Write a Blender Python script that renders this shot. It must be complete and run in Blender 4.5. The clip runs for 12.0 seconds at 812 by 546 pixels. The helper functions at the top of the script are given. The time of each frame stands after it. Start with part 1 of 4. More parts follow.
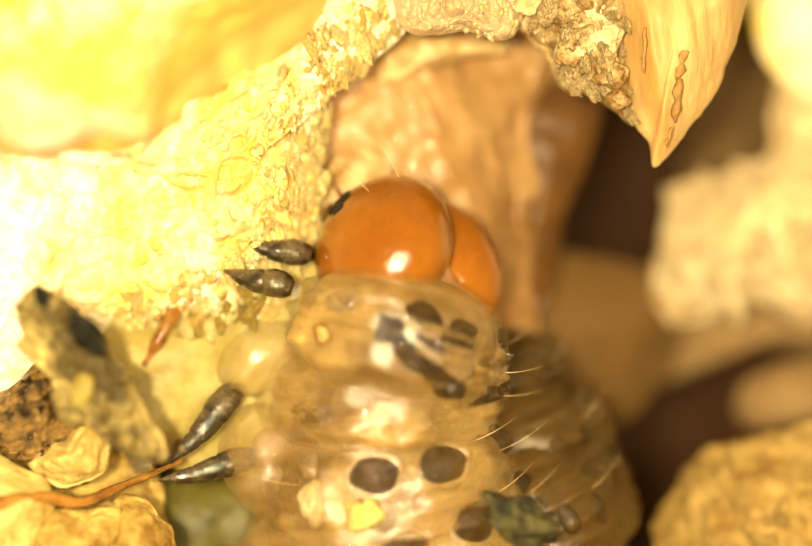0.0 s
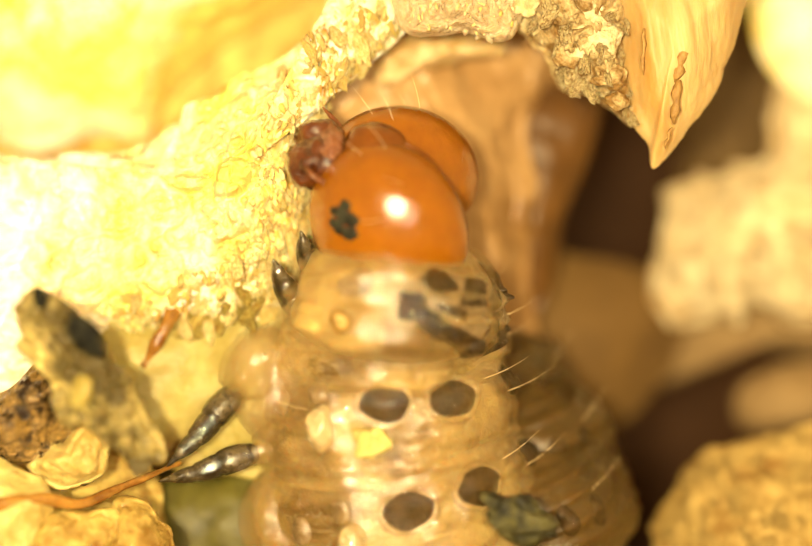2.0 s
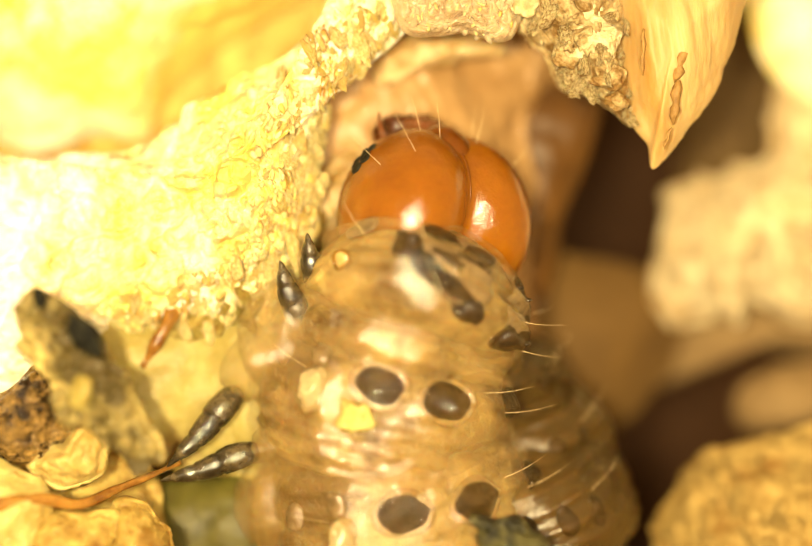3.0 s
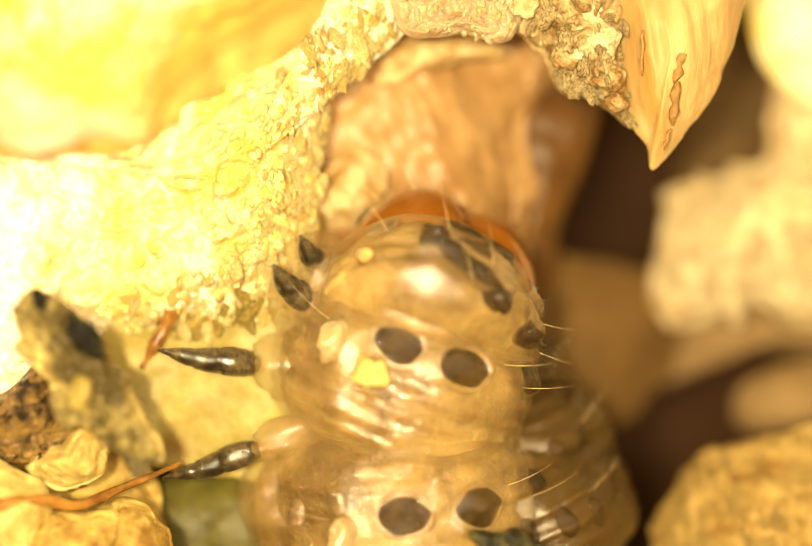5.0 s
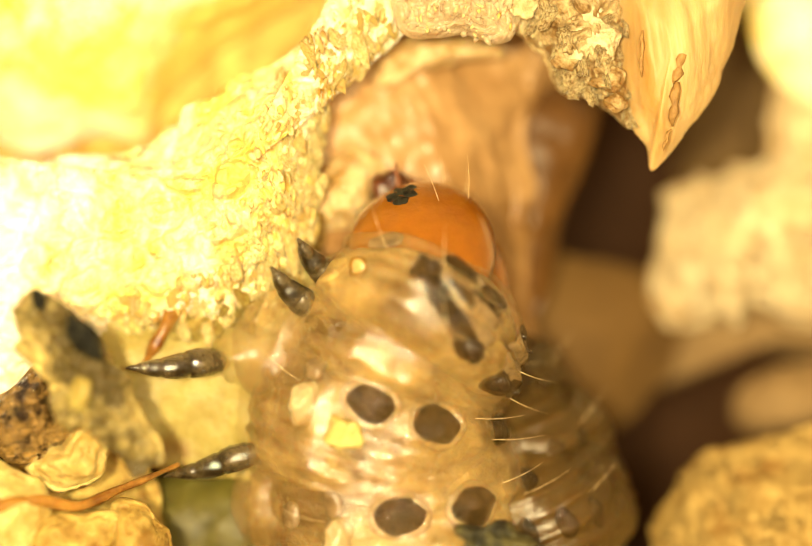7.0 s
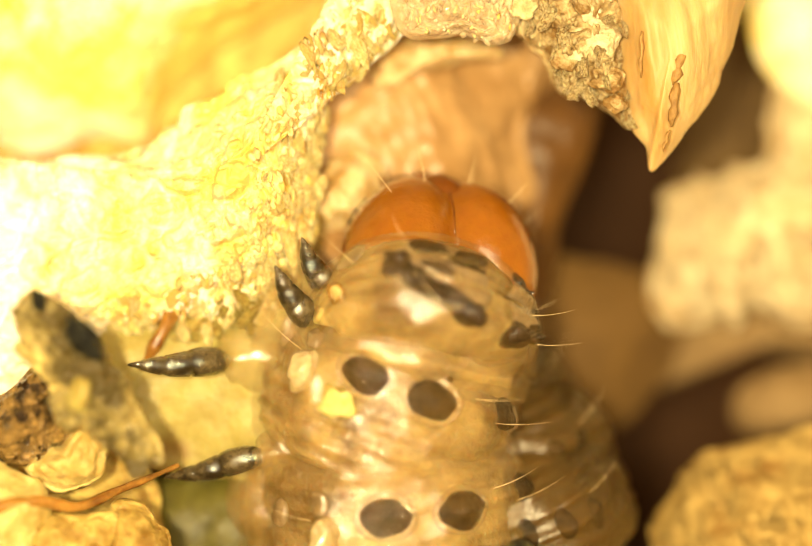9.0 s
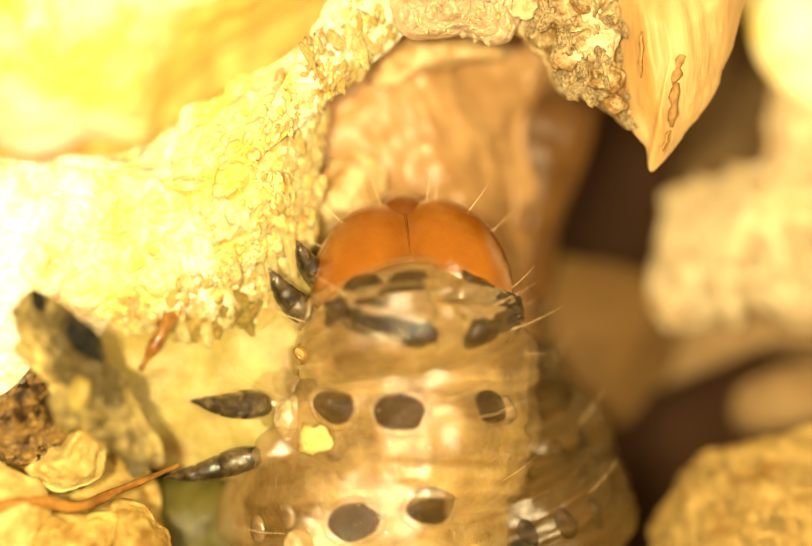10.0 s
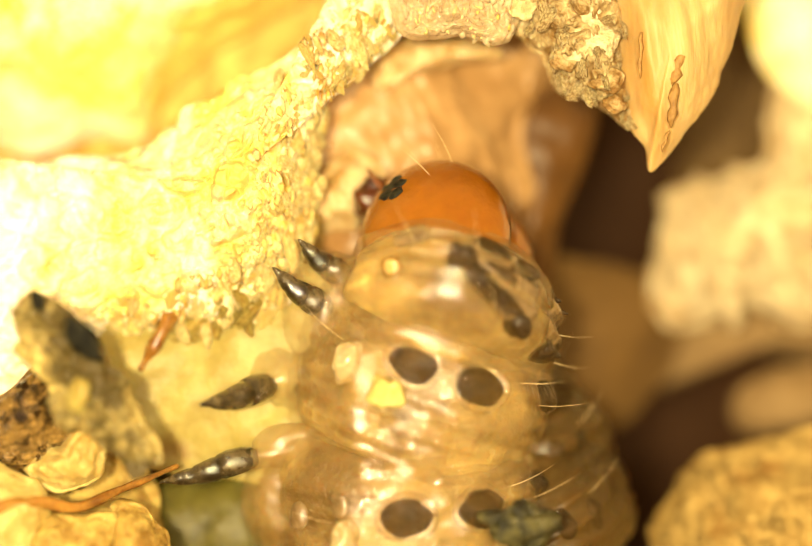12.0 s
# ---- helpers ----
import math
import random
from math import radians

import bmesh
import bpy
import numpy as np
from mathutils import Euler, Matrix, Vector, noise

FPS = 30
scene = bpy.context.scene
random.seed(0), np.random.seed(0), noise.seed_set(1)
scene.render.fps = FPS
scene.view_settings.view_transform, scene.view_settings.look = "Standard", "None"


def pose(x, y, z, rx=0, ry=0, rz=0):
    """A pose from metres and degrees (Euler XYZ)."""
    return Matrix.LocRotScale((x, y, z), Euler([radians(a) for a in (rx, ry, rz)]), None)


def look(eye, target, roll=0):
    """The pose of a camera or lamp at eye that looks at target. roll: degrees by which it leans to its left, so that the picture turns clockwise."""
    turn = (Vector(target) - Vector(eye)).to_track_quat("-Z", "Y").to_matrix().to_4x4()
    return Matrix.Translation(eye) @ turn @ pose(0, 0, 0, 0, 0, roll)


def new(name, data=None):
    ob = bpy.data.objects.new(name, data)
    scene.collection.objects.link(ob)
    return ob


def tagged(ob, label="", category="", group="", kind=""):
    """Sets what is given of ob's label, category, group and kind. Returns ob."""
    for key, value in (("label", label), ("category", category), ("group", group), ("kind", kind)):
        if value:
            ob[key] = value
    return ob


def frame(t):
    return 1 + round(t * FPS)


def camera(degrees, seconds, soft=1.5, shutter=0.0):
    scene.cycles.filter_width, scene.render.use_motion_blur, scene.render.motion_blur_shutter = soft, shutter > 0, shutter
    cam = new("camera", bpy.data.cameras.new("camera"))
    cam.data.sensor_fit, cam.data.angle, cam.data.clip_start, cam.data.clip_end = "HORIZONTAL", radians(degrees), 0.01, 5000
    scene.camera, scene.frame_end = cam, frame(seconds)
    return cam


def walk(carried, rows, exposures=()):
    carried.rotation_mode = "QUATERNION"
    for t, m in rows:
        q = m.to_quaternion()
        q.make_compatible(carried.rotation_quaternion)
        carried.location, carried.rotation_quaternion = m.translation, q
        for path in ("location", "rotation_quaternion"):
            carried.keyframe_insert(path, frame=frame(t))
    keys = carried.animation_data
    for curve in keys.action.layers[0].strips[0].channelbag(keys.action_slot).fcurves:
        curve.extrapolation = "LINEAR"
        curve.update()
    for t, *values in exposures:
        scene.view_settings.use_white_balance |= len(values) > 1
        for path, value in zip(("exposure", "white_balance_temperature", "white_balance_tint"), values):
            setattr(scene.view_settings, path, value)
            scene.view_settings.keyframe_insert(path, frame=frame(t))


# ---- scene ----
# A caterpillar working in a hollow of pale crumbly pulp, seen very close.
# Lengths below are in millimetres unless a name ends in _m; MM turns them into metres.
from mathutils.bvhtree import BVHTree

MM = 0.001
REACH = 26.0          # from the lens to the plane y = 0

# ---- camera: all but still, it sinks and turns by a few hundredths of a degree ----
cam = camera(28.2, 12.0, soft=0.8)
cam.data.dof.use_dof = True
cam.data.dof.focus_distance = 25.1 * MM
cam.data.dof.aperture_fstop = 33.0


def gaze(x, z):
    return look((0, -REACH * MM, 0), (x * MM, 0, z * MM))


walk(cam, [(0.0, gaze(-0.050, -0.067)), (1.0, gaze(-0.040, -0.052)), (3.0, gaze(-0.025, -0.038)),
           (5.0, gaze(-0.014, -0.022)), (7.0, gaze(-0.008, -0.012)), (9.0, gaze(0.0, 0.0)),
           (10.5, gaze(0.004, 0.002)), (12.0, gaze(0.012, 0.009))])

# ---- light ----
world = bpy.data.worlds.new("warm_room")
scene.world = world
world.use_nodes = True
world.node_tree.nodes["Background"].inputs["Color"].default_value = (1.0, 0.60, 0.21, 1)
world.node_tree.nodes["Background"].inputs["Strength"].default_value = 0.36
for lamp_x, power in ((-3.0, 0.042), (3.2, 0.016)):
    lamp_data = bpy.data.lights.new("lens_lamp", "POINT")
    lamp_data.energy, lamp_data.shadow_soft_size, lamp_data.color = power, 1.0 * MM, (1.0, 0.80, 0.41)
    lamp = new("lens_lamp", lamp_data)
    lamp.location = (lamp_x * MM, -31 * MM, 0.6 * MM)
scene.view_settings.exposure = 0.79


# ---- materials ----
def material(name, dark, pale, grain=1.0, relief=0.05, rough=0.6, inner=0.0, depth=0.4, coat=0.0, stain=None,
             stretch=(1, 1, 1), blotch=0.35, spec=0.5,
             tint=None, sharp=(0.34, 0.62), alpha=1.0, motley=None, wet=0.0, islands=False):
    """Two-scale mottled surface. grain: features per millimetre; relief: bump height in millimetres; inner: share of
    light that enters the stuff; stain: a third colour in sparse patches;
    tint: a colour that shows through in broad soft patches; motley: a colour that some of the pieces take; alpha: below 1 for
    skin that one can look into; wet: the strength of a film of moisture on it."""
    m = bpy.data.materials.new(name)
    m.use_nodes = True
    nodes, links = m.node_tree.nodes, m.node_tree.links
    shader = nodes["Principled BSDF"]
    coords = nodes.new("ShaderNodeTexCoord")
    mapping = nodes.new("ShaderNodeMapping")
    mapping.inputs["Scale"].default_value = [1000 * s for s in stretch]
    links.new(coords.outputs["Object"], mapping.inputs["Vector"])

    def noise_node(scale, detail, rough_):
        n = nodes.new("ShaderNodeTexNoise")
        n.inputs["Scale"].default_value, n.inputs["Detail"].default_value = scale, detail
        n.inputs["Roughness"].default_value = rough_
        links.new(mapping.outputs["Vector"], n.inputs["Vector"])
        return n

    large, fine = noise_node(grain * 0.35, 3, 0.5), noise_node(grain * 2.6, 6, 0.65)
    blend = nodes.new("ShaderNodeMix")
    blend.inputs["Factor"].default_value = blotch
    links.new(fine.outputs["Fac"], blend.inputs["A"])
    links.new(large.outputs["Fac"], blend.inputs["B"])
    ramp = nodes.new("ShaderNodeValToRGB")
    ramp.color_ramp.elements[0].position, ramp.color_ramp.elements[1].position = sharp
    ramp.color_ramp.elements[0].color, ramp.color_ramp.elements[1].color = (*dark, 1), (*pale, 1)
    links.new(blend.outputs["Result"], ramp.inputs["Fac"])
    colour = ramp.outputs["Color"]
    if stain:
        spots = noise_node(grain * 0.8, 4, 0.6)
        limit = nodes.new("ShaderNodeMapRange")
        limit.inputs["From Min"].default_value, limit.inputs["From Max"].default_value = 0.56, 0.68
        links.new(spots.outputs["Fac"], limit.inputs["Value"])
        mix = nodes.new("ShaderNodeMix")
        mix.data_type = "RGBA"
        links.new(limit.outputs["Result"], mix.inputs["Factor"])
        links.new(colour, mix.inputs["A"])
        mix.inputs["B"].default_value = (*stain, 1)
        colour = mix.outputs["Result"]
    if tint:
        limit = nodes.new("ShaderNodeMapRange")
        limit.inputs["From Min"].default_value, limit.inputs["From Max"].default_value = 0.50, 0.72
        links.new(noise_node(0.55, 2, 0.5).outputs["Fac"], limit.inputs["Value"])
        mix = nodes.new("ShaderNodeMix")
        mix.data_type = "RGBA"
        links.new(limit.outputs["Result"], mix.inputs["Factor"])
        links.new(colour, mix.inputs["A"])
        mix.inputs["B"].default_value = (*tint, 1)
        colour = mix.outputs["Result"]
    if motley:
        chance = nodes.new("ShaderNodeNewGeometry" if islands else "ShaderNodeObjectInfo")
        limit = nodes.new("ShaderNodeMapRange")
        limit.inputs["From Min"].default_value, limit.inputs["From Max"].default_value = 0.6, 1.0
        limit.inputs["To Max"].default_value = 0.8
        links.new(chance.outputs["Random Per Island" if islands else "Random"], limit.inputs["Value"])
        mix = nodes.new("ShaderNodeMix")
        mix.data_type = "RGBA"
        links.new(limit.outputs["Result"], mix.inputs["Factor"])
        links.new(colour, mix.inputs["A"])
        mix.inputs["B"].default_value = (*motley, 1)
        colour = mix.outputs["Result"]
    shader.inputs["Alpha"].default_value = alpha
    links.new(colour, shader.inputs["Base Color"])
    shader.inputs["Roughness"].default_value = rough
    shader.inputs["Specular IOR Level"].default_value = spec
    shader.inputs["Coat Weight"].default_value, shader.inputs["Coat Roughness"].default_value = coat, 0.06
    if inner:
        shader.inputs["Subsurface Weight"].default_value = inner
        shader.inputs["Subsurface Radius"].default_value = (1.0, 0.55, 0.22)
        shader.inputs["Subsurface Scale"].default_value = depth * MM
    if relief:
        bump = nodes.new("ShaderNodeBump")
        bump.inputs["Distance"].default_value, bump.inputs["Strength"].default_value = relief * MM, 1.0
        links.new(fine.outputs["Fac"], bump.inputs["Height"])
        links.new(bump.outputs["Normal"], shader.inputs["Normal"])
        links.new(bump.outputs["Normal"], shader.inputs["Coat Normal"])
    if wet:
        film = nodes.new("ShaderNodeBsdfGlossy")
        film.inputs["Color"].default_value, film.inputs["Roughness"].default_value = (wet, wet, wet, 1), 0.10
        if relief:
            links.new(bump.outputs["Normal"], film.inputs["Normal"])
        both = nodes.new("ShaderNodeAddShader")
        links.new(shader.outputs["BSDF"], both.inputs[0])
        links.new(film.outputs["BSDF"], both.inputs[1])
        links.new(both.outputs["Shader"], nodes["Material Output"].inputs["Surface"])
    return m


PULP = material("pale_pulp", (0.84, 0.64, 0.17), (0.94, 0.90, 0.86), 0.9, 0.09, 0.75, inner=0.2, depth=0.3, blotch=0.65, sharp=(0.40, 0.57), stain=(0.60, 0.36, 0.06), stretch=(1.15, 1.0, 0.75))
PULP_SOFT = material("soft_pulp", (0.88, 0.71, 0.20), (0.95, 0.91, 0.86), 0.7, 0.09, 0.7, inner=0.2, blotch=0.8, sharp=(0.40, 0.56), stain=(0.82, 0.56, 0.09))
STRAW = material("straw_pulp", (0.26, 0.15, 0.032), (0.50, 0.35, 0.115), 1.0, 0.12, 0.7, stain=(0.25, 0.13, 0.025))
GOLD = material("golden_pulp", (0.27, 0.14, 0.018), (0.62, 0.44, 0.12), 1.1, 0.18, 0.45, inner=0.2, stain=(0.22, 0.09, 0.012), coat=0.5, sharp=(0.40, 0.58))
OCHRE_SHADE = material("ochre_shade_pulp", (0.17, 0.085, 0.012), (0.46, 0.30, 0.07), 1.2, 0.16, 0.5, inner=0.1, stain=(0.12, 0.05, 0.007), sharp=(0.40, 0.60))
GRIT = material("pulp_grit", (0.54, 0.33, 0.065), (0.88, 0.76, 0.40), 1.4, 0.12, 0.7, inner=0.25, depth=0.2, stain=(0.54, 0.31, 0.05), motley=(0.68, 0.44, 0.10))
FINE_GRIT = material("fine_pulp_grit", (0.44, 0.25, 0.045), (0.88, 0.76, 0.42), 1.4, 0.12, 0.7, inner=0.2, depth=0.2, stain=(0.42, 0.21, 0.03), motley=(0.68, 0.44, 0.09), islands=True)
GRIT_PALE = material("pale_grit", (0.46, 0.30, 0.12), (0.86, 0.74, 0.48), 1.5, 0.16, 0.45, inner=0.2, coat=0.5, sharp=(0.39, 0.58))
CRUST = material("crumb_crust", (0.24, 0.13, 0.034), (0.76, 0.60, 0.33), 1.4, 0.14, 0.6, inner=0.2, sharp=(0.42, 0.60))
FIBRE = material("husk_fibre", (0.33, 0.18, 0.052), (0.56, 0.385, 0.17), 0.6, 0.03, 0.55, inner=0.3, stretch=(1.8, 1.0, 0.12), blotch=0.6, stain=(0.44, 0.24, 0.065), sharp=(0.36, 0.60))
SPLINTER = material("brown_splinter", (0.20, 0.095, 0.022), (0.46, 0.27, 0.085), 3.0, 0.05, 0.5)
MEMBRANE = material("hollow_membrane", (0.235, 0.112, 0.030), (0.55, 0.345, 0.155), 0.35, 0.012, 0.42, stretch=(0.5, 1, 1.8), spec=0.5, stain=(0.17, 0.078, 0.016), sharp=(0.38, 0.60), blotch=0.7, coat=0.12)
SILK = material("wet_silk", (0.34, 0.225, 0.12), (0.58, 0.45, 0.29), 1.6, 0.07, 0.18, inner=0.3, coat=1.0, wet=0.04)
STONE = material("pale_lump", (0.54, 0.35, 0.14), (0.90, 0.78, 0.52), 1.0, 0.16, 0.75, stain=(0.34, 0.18, 0.05), sharp=(0.38, 0.58))
# three darkened pulps: the shade on the deep lumps is in their colour
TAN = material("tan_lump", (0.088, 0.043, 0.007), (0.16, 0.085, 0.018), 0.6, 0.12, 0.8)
SHADE_GREY = material("shaded_pulp", (0.17, 0.098, 0.036), (0.32, 0.21, 0.092), 0.6, 0.10, 0.8)
SHADE_DARK = material("shaded_slope_pulp", (0.088, 0.047, 0.013), (0.165, 0.10, 0.036), 0.6, 0.10, 0.8)
# near-black umber: the darkness of the deep hole put into the colour
UMBER_SHADE = material("umber_shade", (0.022, 0.007, 0.001), (0.060, 0.022, 0.004), 0.5, 0.1, 0.9)
LEAF = material("pale_green_pulp", (0.24, 0.175, 0.032), (0.43, 0.35, 0.105), 0.6, 0.06, 0.5, inner=0.25, stain=(0.23, 0.135, 0.027))
LOBE_SKIN = material("cream_lining", (0.42, 0.26, 0.09), (0.72, 0.57, 0.33), 1.0, 0.10, 0.35, inner=0.3, coat=0.4, sharp=(0.40, 0.60))
GREENISH = material("greenish_pulp", (0.20, 0.125, 0.02), (0.48, 0.36, 0.09), 1.2, 0.14, 0.5, inner=0.2, sharp=(0.40, 0.60), stain=(0.28, 0.14, 0.018))
BUTTER = material("butter_pulp", (0.37, 0.225, 0.042), (0.68, 0.54, 0.21), 0.9, 0.12, 0.45, inner=0.3, sharp=(0.38, 0.58), stain=(0.36, 0.18, 0.02), coat=0.4)
OLIVE = material("olive_pulp", (0.045, 0.036, 0.004), (0.125, 0.105, 0.015), 0.8, 0.05, 0.5, inner=0.2)
MOULD = material("mouldy_scrap", (0.085, 0.060, 0.016), (0.62, 0.48, 0.17), 1.1, 0.12, 0.4, inner=0.1, blotch=0.75, sharp=(0.45, 0.55), coat=0.4)
BLACK = material("black_mould", (0.005, 0.005, 0.004), (0.045, 0.042, 0.026), 2.0, 0.10, 0.6, sharp=(0.45, 0.65), spec=0.2)
SEAM = material("brown_shade_seam", (0.36, 0.17, 0.018), (0.80, 0.60, 0.17), 0.9, 0.12, 0.6)
FRASS = material("wet_frass", (0.035, 0.014, 0.002), (0.40, 0.24, 0.065), 1.5, 0.16, 0.18, coat=1.0, blotch=0.25, sharp=(0.44, 0.60), wet=0.02)
AMBER = material("amber_thread", (0.15, 0.058, 0.008), (0.42, 0.21, 0.04), 1.0, 0.04, 0.22, inner=0.3, coat=0.9, sharp=(0.40, 0.60))
SKIN = material("larva_skin", (0.19, 0.104, 0.025), (0.61, 0.415, 0.165), 0.9, 0.075, 0.22, inner=0.5, depth=0.5, blotch=0.6, alpha=0.30, stretch=(0.5, 1.8, 0.5), wet=0.09, tint=(0.28, 0.175, 0.055), sharp=(0.36, 0.62))
FAT = material("larva_flesh", (0.105, 0.056, 0.010), (0.68, 0.485, 0.175), 0.60, 0.20, 0.3, inner=0.5, depth=0.5, coat=0.4, blotch=0.78, tint=(0.27, 0.165, 0.045), sharp=(0.43, 0.56))
BULGE = material("larva_bulge", (0.24, 0.145, 0.035), (0.60, 0.44, 0.165), 0.9, 0.05, 0.2, inner=0.5, depth=0.5, blotch=0.6, alpha=0.38, wet=0.08, tint=(0.34, 0.24, 0.06), sharp=(0.36, 0.62))
# darker copy of the skin, with the hind body's shade in its colour
SKIN_SHADED = material("larva_skin_shaded", (0.038, 0.020, 0.0036), (0.105, 0.058, 0.0125), 0.8, 0.06, 0.32, inner=0.6, depth=0.5, blotch=0.7, wet=0.010)
PLATE = material("grey_plate", (0.014, 0.0075, 0.002), (0.095, 0.053, 0.015), 1.3, 0.12, 0.2, inner=0.1, coat=1.0, alpha=0.80, spec=0.10, sharp=(0.38, 0.62))
SOOT = material("dark_green_dropping", (0.006, 0.006, 0.002), (0.085, 0.075, 0.020), 1.6, 0.14, 0.4, coat=0.4, sharp=(0.44, 0.58))
PLATE_PALE = material("pale_plate", (0.105, 0.065, 0.028), (0.26, 0.172, 0.082), 1.3, 0.06, 0.2, inner=0.3, coat=1.0, stain=(0.06, 0.038, 0.018), wet=0.06)
PLATE_DARK = material("dark_plate", (0.014, 0.008, 0.004), (0.055, 0.032, 0.014), 4.0, 0.03, 0.22, coat=0.6)
HEAD = material("orange_head", (0.185, 0.054, 0.001), (0.32, 0.108, 0.003), 0.6, 0.05, 0.20, inner=0.35, depth=0.35, coat=0.8, blotch=0.6, spec=0.5)
FACE = material("brown_face", (0.035, 0.007, 0.002), (0.13, 0.032, 0.006), 1.5, 0.05, 0.2, inner=0.1, coat=1.0)
BROW = material("brown_forehead", (0.10, 0.026, 0.001), (0.20, 0.058, 0.004), 0.8, 0.03, 0.24, inner=0.3, coat=0.6)
PALE_FACE = material("pale_clypeus", (0.13, 0.035, 0.008), (0.27, 0.10, 0.035), 3.0, 0.10, 0.22, inner=0.3, coat=0.8)
LEG = material("dark_leg", (0.010, 0.007, 0.003), (0.17, 0.125, 0.060), 1.3, 0.05, 0.14, coat=1.0, blotch=0.6, sharp=(0.42, 0.60), wet=0.03)
PINK = material("pink_membrane", (0.30, 0.15, 0.06), (0.46, 0.27, 0.13), 1.2, 0.08, 0.2, inner=0.6, coat=0.7, wet=0.05)
FLAP = material("brown_flap", (0.056, 0.020, 0.0015), (0.125, 0.052, 0.007), 0.5, 0.06, 0.45)
HAIR = material("pale_hair", (0.72, 0.50, 0.22), (0.86, 0.70, 0.42), 2.0, 0.0, 0.3)
LID = material("pale_lid", (0.42, 0.26, 0.08), (0.62, 0.43, 0.17), 3.0, 0.0, 0.25, coat=0.5)
CREAM = material("cream_bulge", (0.34, 0.25, 0.125), (0.52, 0.41, 0.24), 1.2, 0.04, 0.2, inner=0.5, coat=0.8, wet=0.04)
RING = material("amber_ring", (0.13, 0.058, 0.006), (0.26, 0.13, 0.016), 3.0, 0.0, 0.2, coat=0.5)
YELLOW = material("yellow_crumb", (0.50, 0.36, 0.09), (0.74, 0.60, 0.23), 2.0, 0.08, 0.6, inner=0.2)


# ---- building helpers ----
def link_mesh(name, bm, mat, smooth=True):
    bmesh.ops.scale(bm, vec=(MM, MM, MM), verts=bm.verts)
    data = bpy.data.meshes.new(name)
    bm.to_mesh(data)
    bm.free()
    data.materials.append(mat)
    if smooth:
        data.polygons.foreach_set("use_smooth", [True] * len(data.polygons))
    return new(name, data)


def part(name, bm, mat, parent, label="", smooth=True):
    ob = link_mesh(name, bm, mat, smooth)
    ob.parent = parent
    if label:
        tagged(ob, label)
    return ob


def thing(name, bm, mat, label, category, group="", kind="", smooth=True):
    return tagged(link_mesh(name, bm, mat, smooth), label, category, group, kind)


def holder(name, label, category, x=0.0, y=0.0, z=0.0):
    ob = new(name)
    ob.empty_display_size = MM
    ob.location = (x * MM, y * MM, z * MM)
    return tagged(ob, label, category)


def smooth_loop(points, n):
    """n points on a closed smooth curve through the given ones, evenly spread."""
    k = len(points)
    out = []
    for i in range(k):
        p0, p1, p2, p3 = (Vector(points[(i + j) % k]) for j in (-1, 0, 1, 2))
        for s in range(24):
            t = s / 24
            out.append(0.5 * ((2 * p1) + (p2 - p0) * t + (2 * p0 - 5 * p1 + 4 * p2 - p3) * t * t
                              + (3 * p1 - p0 - 3 * p2 + p3) * t ** 3))
    lengths = [0.0]
    for i in range(len(out)):
        lengths.append(lengths[-1] + (out[(i + 1) % len(out)] - out[i]).length)
    result, j = [], 0
    for i in range(n):
        want = lengths[-1] * i / n
        while lengths[j + 1] < want:
            j += 1
        f = (want - lengths[j]) / max(1e-9, lengths[j + 1] - lengths[j])
        result.append(out[j].lerp(out[(j + 1) % len(out)], f))
    return result


def smooth_open(points, n):
    """n points on a smooth open curve through the given ones."""
    pts = [points[0]] + list(points) + [points[-1]]
    out = []
    for i in range(n):
        x = i / (n - 1) * (len(points) - 1) * 0.99999
        k, t = int(x), x - int(x)
        p0, p1, p2, p3 = (Vector(pts[k + j]) for j in range(4))
        out.append(0.5 * ((2 * p1) + (p2 - p0) * t + (2 * p0 - 5 * p1 + 4 * p2 - p3) * t * t + (3 * p1 - p0 - 3 * p2 + p3) * t ** 3))
    return out


def fractal(p, scale, octaves=4, shift=0.0):
    q = p * scale + Vector((shift, shift * 0.7, -shift))
    return noise.fractal(q, 1.0, 2.1, octaves)


def cells(p, scale, shift=0.0):
    """0 in the cracks between grains, about 1 on the grains."""
    q = p * scale + Vector((shift, -shift, shift * 0.3))
    q = q + 0.35 * noise.noise_vector(q * 1.3)
    d = noise.voronoi(q)[0]
    return min(1.0, (d[1] - d[0]) * 2.6)


